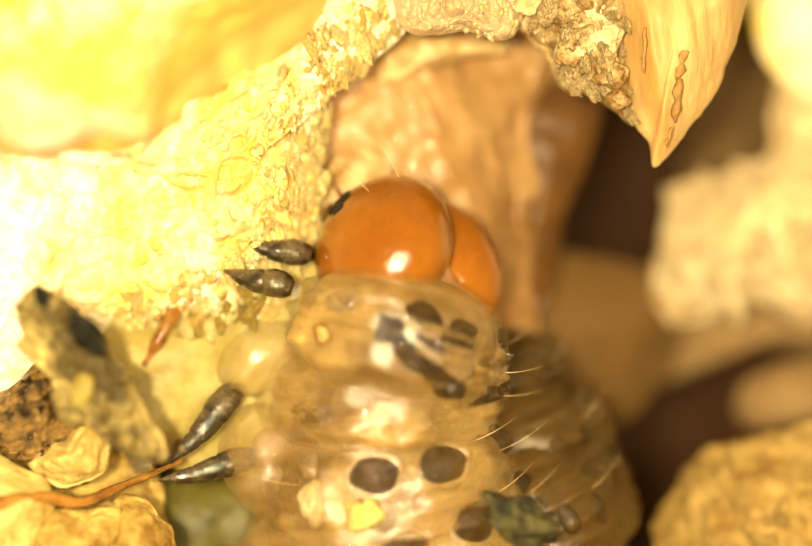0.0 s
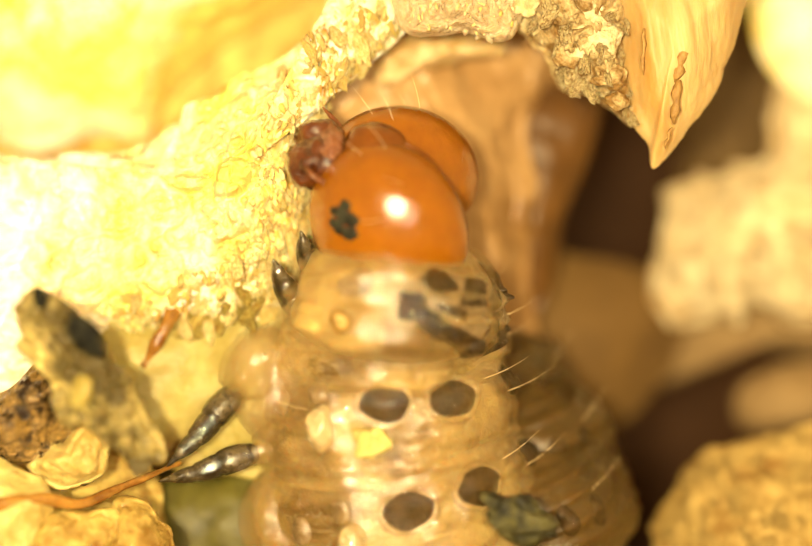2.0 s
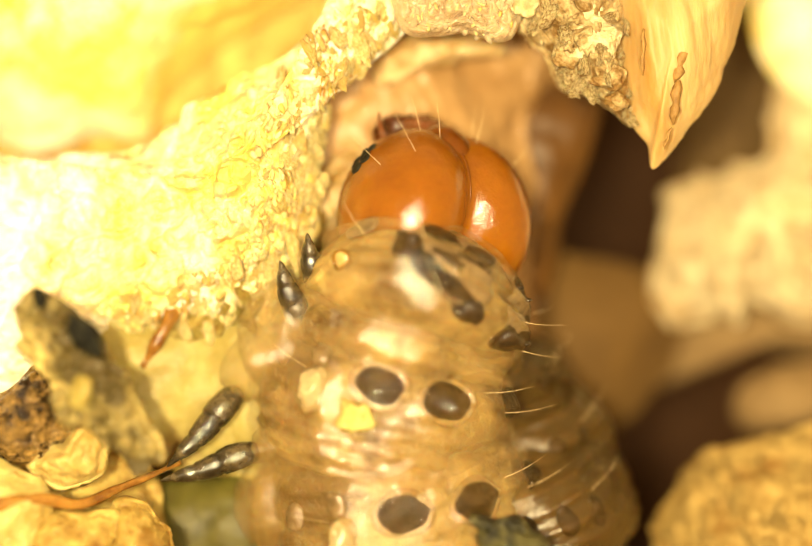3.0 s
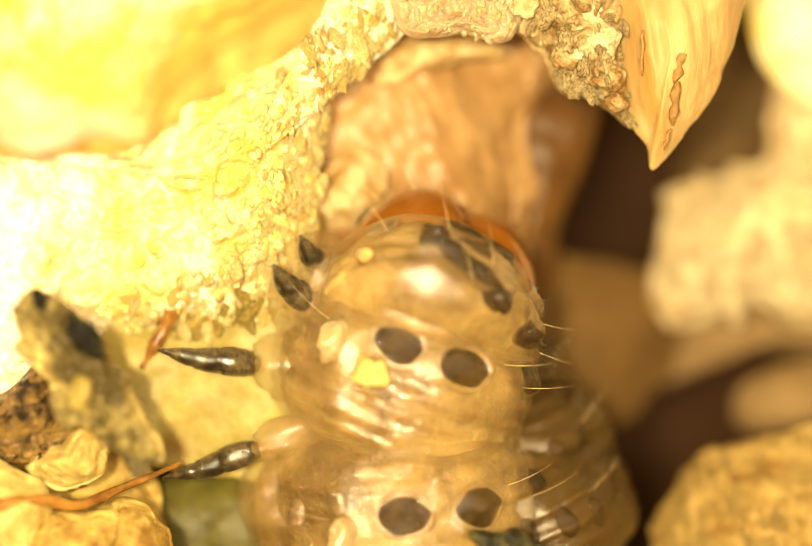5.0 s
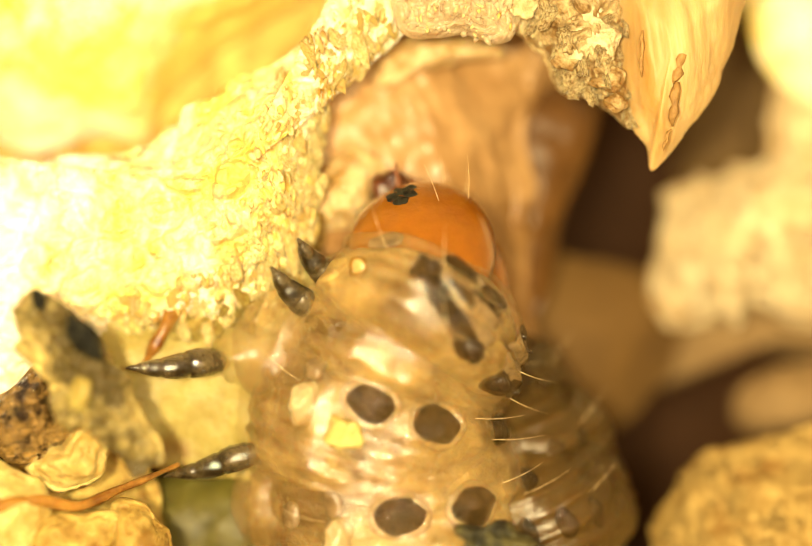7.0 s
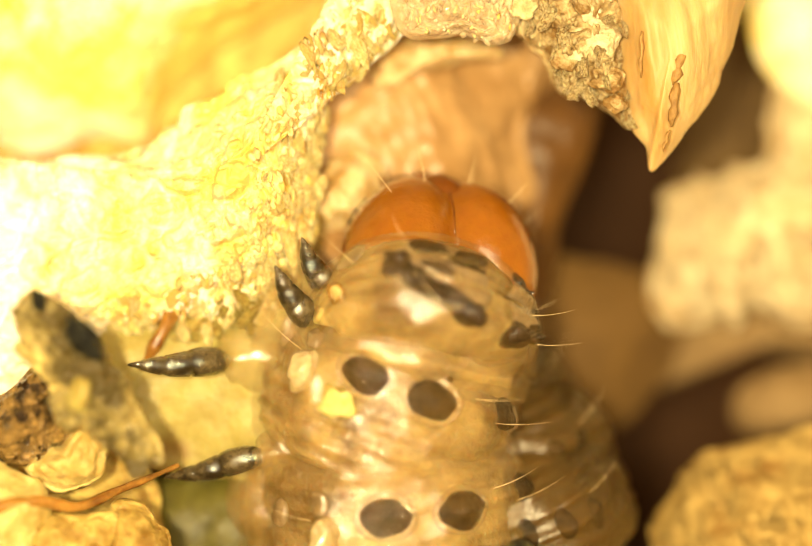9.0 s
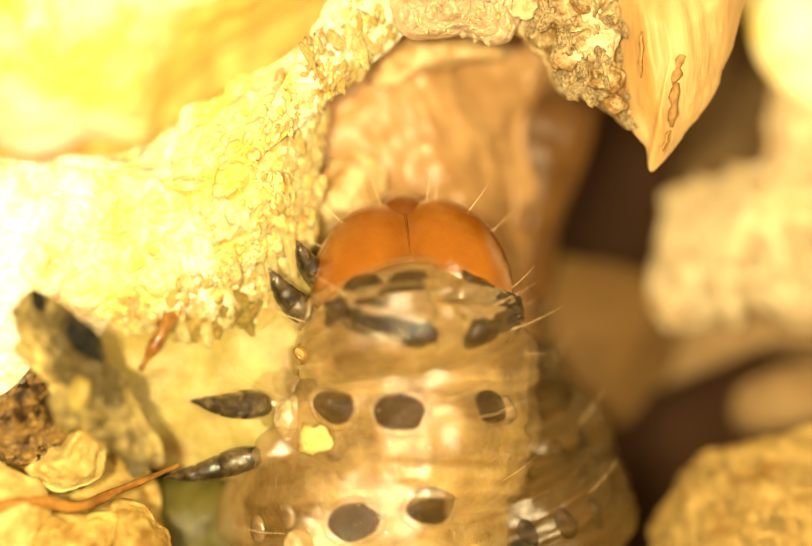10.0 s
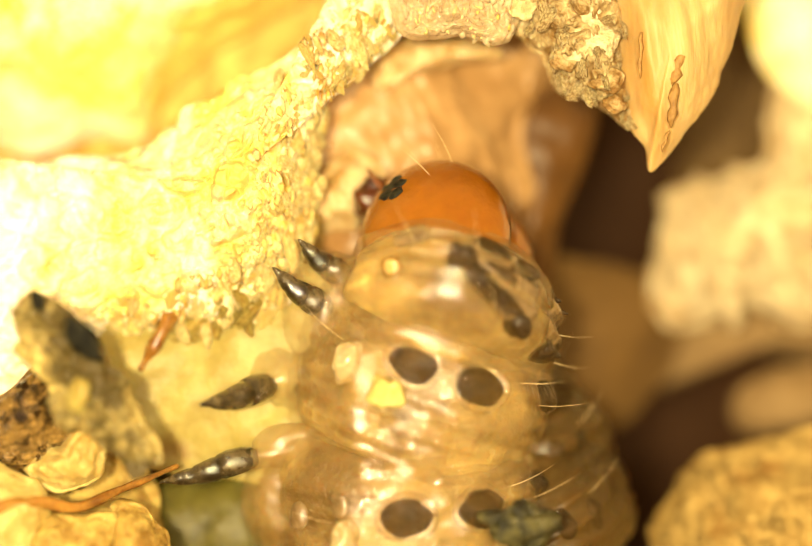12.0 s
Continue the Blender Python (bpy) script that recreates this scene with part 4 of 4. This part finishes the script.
# ---- what moves ----
def motions():
    # seconds; head: u, v, roll, pitch, twist; neck ring: the same; second ring: u, v, roll, twist
    rows = [
        (0, -0.08, 0.17, 33, -38, 73, -0.32, -1.74, -15, -1, 52, -0.47, -3.09, 8, 15),
        (0.2, -0.32, 1.01, 41, -6, 57, -0.31, -1.43, -9, 0, 49, -0.37, -2.78, 4, 16),
        (0.4, -0.88, 0.78, 66, 25, 43, -0.56, -1.59, 0, 1, 63, -0.46, -2.64, 11, 17),
        (0.5, -0.89, 0.92, 59, 21, 52, -0.52, -1.67, 2, -4, 66, -0.44, -2.61, 9, 18),
        (0.6, -0.90, 1.00, 58, 6, 67, -0.47, -1.74, 1, -8, 66, -0.36, -2.57, 5, 18),
        (0.8, -0.41, 0.09, 52, -18, 75, -0.13, -2.02, -3, -12, 59, -0.12, -2.76, 1, 17),
        (1, -0.09, -0.02, 42, -34, 63, -0.18, -1.61, -15, -16, 54, -0.43, -2.69, -3, 16),
        (1.2, 0.08, 0.56, 7, -47, 52, -0.23, -1.26, -19, -24, 57, -0.64, -2.33, -9, 15),
        (1.4, 0.25, 1.05, 9, -22, 53, -0.07, -1.01, -16, -21, 47, -0.48, -2.05, -11, 14),
        (1.5, 0.16, 1.06, 16, -16, 51, -0.02, -1.15, -12, -22, 47, -0.33, -2.02, -6, 14),
        (1.6, 0.08, 0.97, 12, -12, 46, 0.00, -1.21, -9, -17, 48, -0.23, -2.03, -1, 14),
        (1.8, 0.35, 1.52, 28, 7, 52, 0.05, -0.80, -12, -6, 58, -0.33, -1.84, -1, 16),
        (2, -0.28, 1.20, 51, 22, 54, -0.26, -1.12, -5, 5, 66, -0.37, -2.01, 4, 17),
        (2.2, -0.17, 1.12, 48, 4, 79, -0.14, -1.41, -12, -7, 62, -0.25, -2.10, -6, 18),
        (2.4, 0.24, 0.44, 51, -14, 99, 0.07, -1.04, -24, -17, 61, -0.16, -1.85, -16, 18),
        (2.5, 0.37, 0.30, 21, -28, 88, -0.06, -1.05, -31, -23, 47, -0.45, -1.84, -14, 19),
        (2.6, 0.38, 0.46, 12, -33, 79, -0.10, -1.08, -30, -25, 47, -0.54, -1.86, -13, 18),
        (2.8, 0.64, 1.04, -3, -29, 63, -0.03, -0.86, -28, -25, 43, -0.58, -1.70, -17, 15),
        (3, 0.40, 1.03, 8, -17, 39, 0.01, -1.06, -16, -22, 45, -0.31, -1.75, -14, 13),
        (3.2, 0.38, 1.50, 38, -7, 52, 0.10, -0.81, -12, -20, 56, -0.15, -1.41, -12, 13),
        (3.5, -0.14, 1.38, 63, 7, 47, -0.18, -0.84, -4, -16, 42, -0.25, -1.48, -10, 13),
        (3.9, 0.16, 0.58, 59, -30, 69, 0.01, -1.01, -9, -28, 57, -0.15, -1.31, -15, 12),
        (4.3, 0.52, 0.81, 11, -38, 56, 0.17, -0.77, -13, -30, 48, -0.11, -1.15, -18, 11),
        (4.8, 0.69, 0.11, 22, -59, 48, 0.53, -0.87, -14, -38, 59, 0.37, -0.97, -32, 10),
        (5, 0.47, 0.01, 12, -53, 43, 0.28, -1.17, -10, -36, 53, 0.10, -1.17, -20, 9),
        (5.2, 0.45, -0.09, 6, -49, 32, 0.20, -1.17, -15, -28, 36, -0.17, -1.12, -21, 9),
        (5.4, 0.14, -0.12, 7, -34, 26, 0.07, -1.39, -1, -17, 45, -0.32, -1.67, -8, 5),
        (5.5, 0.15, -0.13, 6, -29, 22, 0.21, -1.66, 6, -13, 46, -0.14, -2.03, -6, 4),
        (5.6, -0.35, -0.29, 13, -24, 11, -0.08, -1.84, 14, -10, 47, -0.23, -2.39, 1, -1),
        (5.8, -0.92, -0.59, 9, -26, -1, -0.39, -2.46, 19, -9, 28, -0.51, -2.83, 7, -9),
        (6, -1.32, -0.69, 38, -34, 1, -0.37, -2.91, 25, -10, 33, -0.34, -3.19, 13, -11),
        (6.2, -1.07, -0.86, 49, 7, 7, -0.42, -2.72, 13, 6, 29, -0.47, -3.22, 11, -9),
        (6.4, -0.86, -0.60, 57, 23, 38, -0.61, -2.59, 4, 15, 33, -0.38, -3.11, 8, 4),
        (6.5, -0.47, -0.25, 55, 15, 54, -0.28, -1.97, -6, 14, 59, -0.37, -2.89, 2, 11),
        (6.6, -0.15, -0.39, 58, -9, 75, -0.10, -1.96, -13, 2, 58, -0.26, -2.52, -5, 11),
        (6.8, 0.27, -0.23, 50, -11, 89, 0.04, -1.27, -24, -8, 52, -0.28, -2.24, -15, 12),
        (7, 0.34, 0.11, 12, -26, 83, -0.06, -1.34, -30, -21, 46, -0.43, -2.01, -18, 13),
        (7.2, 0.32, 0.71, 5, -5, 78, -0.07, -1.20, -27, -16, 43, -0.46, -1.67, -20, 14),
        (7.5, -0.04, 0.96, 51, 20, 76, -0.13, -0.94, -16, -8, 42, -0.33, -1.64, -17, 13),
        (7.9, 0.12, 0.35, 56, -17, 86, 0.02, -1.15, -13, -19, 55, -0.21, -1.63, -20, 11),
        (8.3, 0.53, 0.62, 8, -29, 60, 0.20, -0.95, -15, -23, 46, -0.24, -1.56, -22, 10),
        (8.8, 0.55, 0.61, -2, -24, 40, 0.34, -1.06, -8, -22, 47, -0.08, -1.56, -25, 8),
        (9, 0.49, 0.31, 6, -32, 19, 0.26, -1.33, -5, -24, 41, -0.17, -1.70, -21, 2),
        (9.2, 0.31, 0.11, 3, -42, 12, 0.30, -1.38, -3, -35, 29, -0.04, -1.78, -19, -5),
        (9.4, 0.12, 0.08, 1, -34, 4, 0.18, -1.62, -3, -39, 20, -0.19, -1.96, -13, -9),
        (9.5, 0.03, 0.07, 2, -35, 0, 0.19, -1.64, 0, -43, 21, -0.15, -2.02, -9, -10),
        (9.7, 0.01, -0.04, 2, -34, 0, 0.23, -1.70, 6, -34, 28, 0.03, -2.10, -8, -14),
        (10, 0.06, -0.05, 7, -35, 3, 0.16, -1.63, 10, -19, 24, 0.00, -2.08, -4, -19),
        (10.3, -0.65, -0.05, 27, -29, 3, 0.25, -2.13, 19, -12, 20, -0.06, -2.46, 4, -19),
        (10.5, -0.77, -0.07, 33, -35, 1, 0.27, -1.87, 22, -10, 17, 0.17, -2.42, 4, -18),
        (10.8, -0.12, 0.39, 31, -30, -2, 0.58, -1.90, 12, -8, 21, 0.24, -2.29, 3, -12),
        (11, -0.05, 0.43, 28, -32, -2, 0.51, -1.91, 12, -10, 23, 0.26, -2.44, 3, -8),
        (11.2, -0.44, 0.01, 46, 12, 1, 0.35, -2.19, 17, 6, 30, 0.06, -2.48, 6, -4),
        (11.4, -0.49, -0.03, 76, 24, 2, 0.42, -1.97, 19, 12, 40, 0.07, -2.44, 7, 0),
        (11.5, -0.43, -0.01, 74, 24, 24, 0.31, -1.87, 21, 13, 48, 0.17, -2.38, 9, 4),
        (11.6, -0.37, 0.11, 67, 17, 51, 0.25, -1.94, 19, 8, 47, 0.31, -2.31, 7, 6),
        (11.8, 0.16, 0.16, 65, -16, 86, 0.55, -1.54, 5, -10, 72, 0.64, -1.60, -14, 7),
        (11.9, 0.28, 0.27, 61, -21, 92, 0.56, -1.36, -1, -15, 68, 0.60, -1.56, -18, 8),
        (12, 0.62, 0.48, 44, -27, 91, 0.56, -1.11, -15, -21, 56, 0.38, -1.45, -19, 8),
    ]
    # second leg: its root and its claw
    steps = (
        (0, -2.74, -1.90, -3.70, -3.02),
        (3.2, -2.70, -1.93, -3.74, -3.07),
        (4, -2.62, -1.61, -3.66, -2.19),
        (4.8, -2.41, -1.36, -3.28, -1.42),
        (5, -2.40, -1.52, -3.84, -1.26),
        (5.4, -2.58, -1.79, -4.03, -1.46),
        (5.8, -2.68, -2.19, -4.06, -1.36),
        (6, -2.49, -2.25, -3.73, -1.96),
        (6.5, -2.90, -1.90, -4.33, -1.76),
        (7, -2.94, -1.44, -4.28, -1.51),
        (8.8, -2.88, -1.38, -4.22, -1.46),
        (9.5, -2.78, -1.82, -4.25, -1.59),
        (9.8, -2.49, -2.07, -3.78, -1.98),
        (10.1, -2.16, -2.17, -2.99, -2.01),
        (10.5, -2.12, -2.44, -2.95, -2.15),
        (11, -2.16, -2.34, -2.90, -2.13),
        (12, -2.15, -1.80, -3.00, -2.00),
    )
    # how far back the head is held: before the neck ring or drawn in under it
    depths = ((0.0, 0.15), (0.3, -0.8), (0.6, -0.8), (0.85, 0.1), (1.7, 0.1), (1.9, -0.8), (2.15, -0.8), (2.4, 0.2), (3.0, 0.0), (3.5, -0.8), (3.9, 0.2), (5.0, 0.4), (5.5, 0.1),
              (5.8, -0.8), (6.5, -0.9), (6.8, 0.1), (7.2, 0.1), (7.5, -0.7), (7.9, 0.2), (9.5, 0.2), (10.0, -0.2), (10.3, -0.8), (11.0, -0.9), (11.6, -1.1), (11.8, -0.2), (12.0, 0.2))
    # front leg: its root and its claw
    fore = (
        (0, -1.87, -0.32, -3.03, -0.04),
        (0.5, -2.03, -0.32, -2.87, 0.18),
        (1, -1.74, -0.40, -2.08, 0.35),
        (1.5, -1.74, -0.94, -1.97, 0.02),
        (2, -1.74, -0.69, -2.10, 0.10),
        (2.5, -1.70, -0.73, -2.06, 0.06),
        (3, -1.70, -0.88, -2.02, 0.10),
        (4.2, -1.66, -0.61, -2.03, 0.10),
        (5, -1.62, -0.53, -2.06, 0.04),
        (5.5, -1.70, -1.23, -2.39, -0.38),
        (6, -2.45, -2.15, -3.28, -1.48),
        (6.5, -2.08, -0.61, -2.87, -0.62),
        (7, -1.53, -0.65, -2.10, 0.02),
        (8, -1.57, -0.69, -2.08, 0.06),
        (9, -1.57, -0.82, -2.06, 0.06),
        (9.5, -1.66, -0.48, -2.12, 0.08),
        (10, -1.62, -0.73, -2.12, 0.00),
        (10.5, -1.87, -1.57, -2.27, -0.79),
        (11, -1.49, -0.98, -1.98, -0.29),
        (11.5, -1.78, -0.82, -2.20, -0.38),
        (12, -1.24, -0.65, -2.10, 0.06),
    )
    keyed = {k: [] for k in ("head", "collar", "fold", "second", "third", "crumb")}
    for t, hu, hv, roll, pitch, twist, cu, cv, c_roll, c_pitch, c_twist, u, v, lean, turn in rows:
        keyed["head"].append((t, stance(hu, hv, float(np.interp(t, [a for a, _ in depths], [b for _, b in depths])), roll, pitch, twist)))
        keyed["collar"].append((t, stance(cu, cv, -0.50 - 0.30 * max(0.0, 1 - cv + v), c_roll, c_pitch, c_twist)))
        ring = stance(u, v, 0.22, lean, 0, turn)
        keyed["fold"].append((t, stance(0.5 * (cu + u), 0.45 * (cv - 0.1) + 0.55 * (v + 0.55), 0.12, 0.5 * (c_roll + lean), 0.4 * c_pitch, 0.5 * (c_twist + turn))))
        mid = u + 2.08 * math.sin(radians(turn))
        keyed["second"].append((t, ring))
        keyed["third"].append((t, stance(-0.28 + 0.30 * (mid - 0.05), -3.62 - 0.6 * max(0.0, -v - 2.1), 0.55, 0.5 * lean + 14, 0, 16 + 0.4 * turn)))
        keyed["crumb"].append((t, Matrix.Translation(BASE * MM) @ ring @ Matrix.Translation(second_at(-0.80, -0.54, 0.05) * MM)))
    for ob, k in ((head, "head"), (collar, "collar"), (fold, "fold"), (second, "second"), (third, "third"), (crumb, "crumb")):
        walk(ob, keyed[k])
    walk(pellet, [(t, Matrix.Translation(spread(u, v, -1.75) * MM) @ pose(0, 0, 0, 8, 20 - 2 * t, 10)) for t, u, v in ((0.0, *(1.80, -4.03)), (0.5, *(1.80, -3.90)), (1.2, *(1.63, -4.28)),
        (2.0, *(1.80, -3.98)), (2.5, *(1.51, -4.23)), (3.2, *(1.68, -4.32)), (4.8, *(1.68, -4.46)), (5.5, *(1.68, -4.67)), (6.2, *(1.68, -4.76)), (7.0, *(1.47, -4.38)),
        (8.8, *(1.80, -4.67)), (10.0, *(1.80, -4.71)), (10.8, *(1.97, -4.28)), (11.4, *(1.97, -4.12)), (12.0, *(1.88, -4.03)))])
    walk(leg_a, [(t, stride((a, b), (c, d), -0.35, 1.65)) for t, a, b, c, d in steps])
    walk(leg_c, [(t, stride((a, b), (c, d), -0.75, 1.15)) for t, a, b, c, d in fore])
    walk(leg_d, [(t, stride((a + 0.28, b + 0.52), (c + 0.42, d + 0.44), -0.45, 1.05)) for t, a, b, c, d in fore])
    walk(leg_b, [(0.0, stride((-2.45, -3.02), (-3.78, -3.32), -0.6, 1.5)), (5.0, stride((-2.37, -2.86), (-3.83, -3.32), -0.6, 1.5)),
                 (9.5, stride((-2.33, -2.94), (-3.83, -3.32), -0.6, 1.5)), (12.0, stride((-2.37, -2.94), (-3.83, -3.34), -0.6, 1.5))])


def stride(root, claw, y, length):
    """The pose of a leg from its root towards its claw, which lies as much farther back as the leg is longer."""
    a = spread(*root, y)
    d = spread(*claw, y) - a
    d.y = -math.sqrt(max(0.0, length ** 2 - d.x ** 2 - d.z ** 2))
    d.normalize()
    side = d.cross(Vector((0, -1, 0))).normalized()
    m = Matrix((side, d, side.cross(d))).transposed().to_4x4()
    return Matrix.Translation((a - BASE) * MM) @ m



# loose crumbs of the ridge and of the splinter's crust
scatter(ridge, ridge_tree, EDGE, 0.85, 270, (0.05, 0.19), GRIT, 5, 24)
fine_crumbs(ridge, ridge_tree, EDGE, 1.0, 1000, (0.03, 0.10), FINE_GRIT, 15)
scatter(crust, crust_tree, [(1.80, 4.06), (2.30, 3.48), (2.63, 3.06), (3.30, 2.73), (3.59, 2.43)], -1.3, 60, (0.05, 0.18), CRUST, 6, 40)
for u, v, r, n, mat in ((2.98, 3.69, 0.36, 3, GRIT_PALE), (3.24, 3.10, 0.20, 6, CRUST), (2.84, 4.21, 0.22, 9, GRIT_PALE), (3.36, 2.74, 0.15, 11, CRUST), (1.90, 4.24, 0.16, 12, CRUST), (2.55, 3.42, 0.16, 17, CRUST)):
    lump = stone(1.05 * r, n, (1.2, 0.4, 0.95), 0.45, 4)
    bmesh.ops.translate(lump, vec=spread(u, v, -0.72), verts=lump.verts)
    part("pale_crumb", lump, mat, crust, "large pale crumb")
scatter(greenish, ridge_tree, [(-2.45, -0.71), (-2.78, -0.84), (-3.20, -0.94), (-3.87, -1.07)], 0.45, 30, (0.07, 0.20), GREENISH, 11, 30)
fine_crumbs(silk, silk_tree, [(-0.05, 4.5), (0.5, 4.5), (1.1, 4.5), (1.75, 4.5)], 0.8, 16, (0.04, 0.12), SILK, 26)
fine_crumbs(silk, silk_tree, [(-0.05, 4.2), (0.5, 4.3), (1.1, 4.3), (1.75, 4.2)], 0.6, 40, (0.02, 0.05), FINE_GRIT, 27)
fine_crumbs(crust, crust_tree, [(1.80, 4.06), (2.30, 3.48), (2.63, 3.06), (3.30, 2.73), (3.59, 2.43)], -1.6, 700, (0.02, 0.075), CRUST, 16)
scatter(bed, bed_tree, [(-6.53, -3.02), (-5.70, -3.61), (-4.87, -3.94), (-4.20, -4.28)], 1.2, 30, (0.08, 0.22), GOLD, 8, 60)
scatter(pale_ob, pale_tree, [(4.22, -0.53), (4.05, 0.23), (4.38, 1.06), (5.30, 1.48), (6.47, 1.81)], 2.0, 45, (0.15, 0.42), STONE, 12, 60)
scatter(near, near_tree, [(4.22, -4.28), (4.55, -3.36), (5.30, -2.94), (6.47, -2.69)], 1.6, 45, (0.08, 0.22), STRAW, 9, 60)
motions()
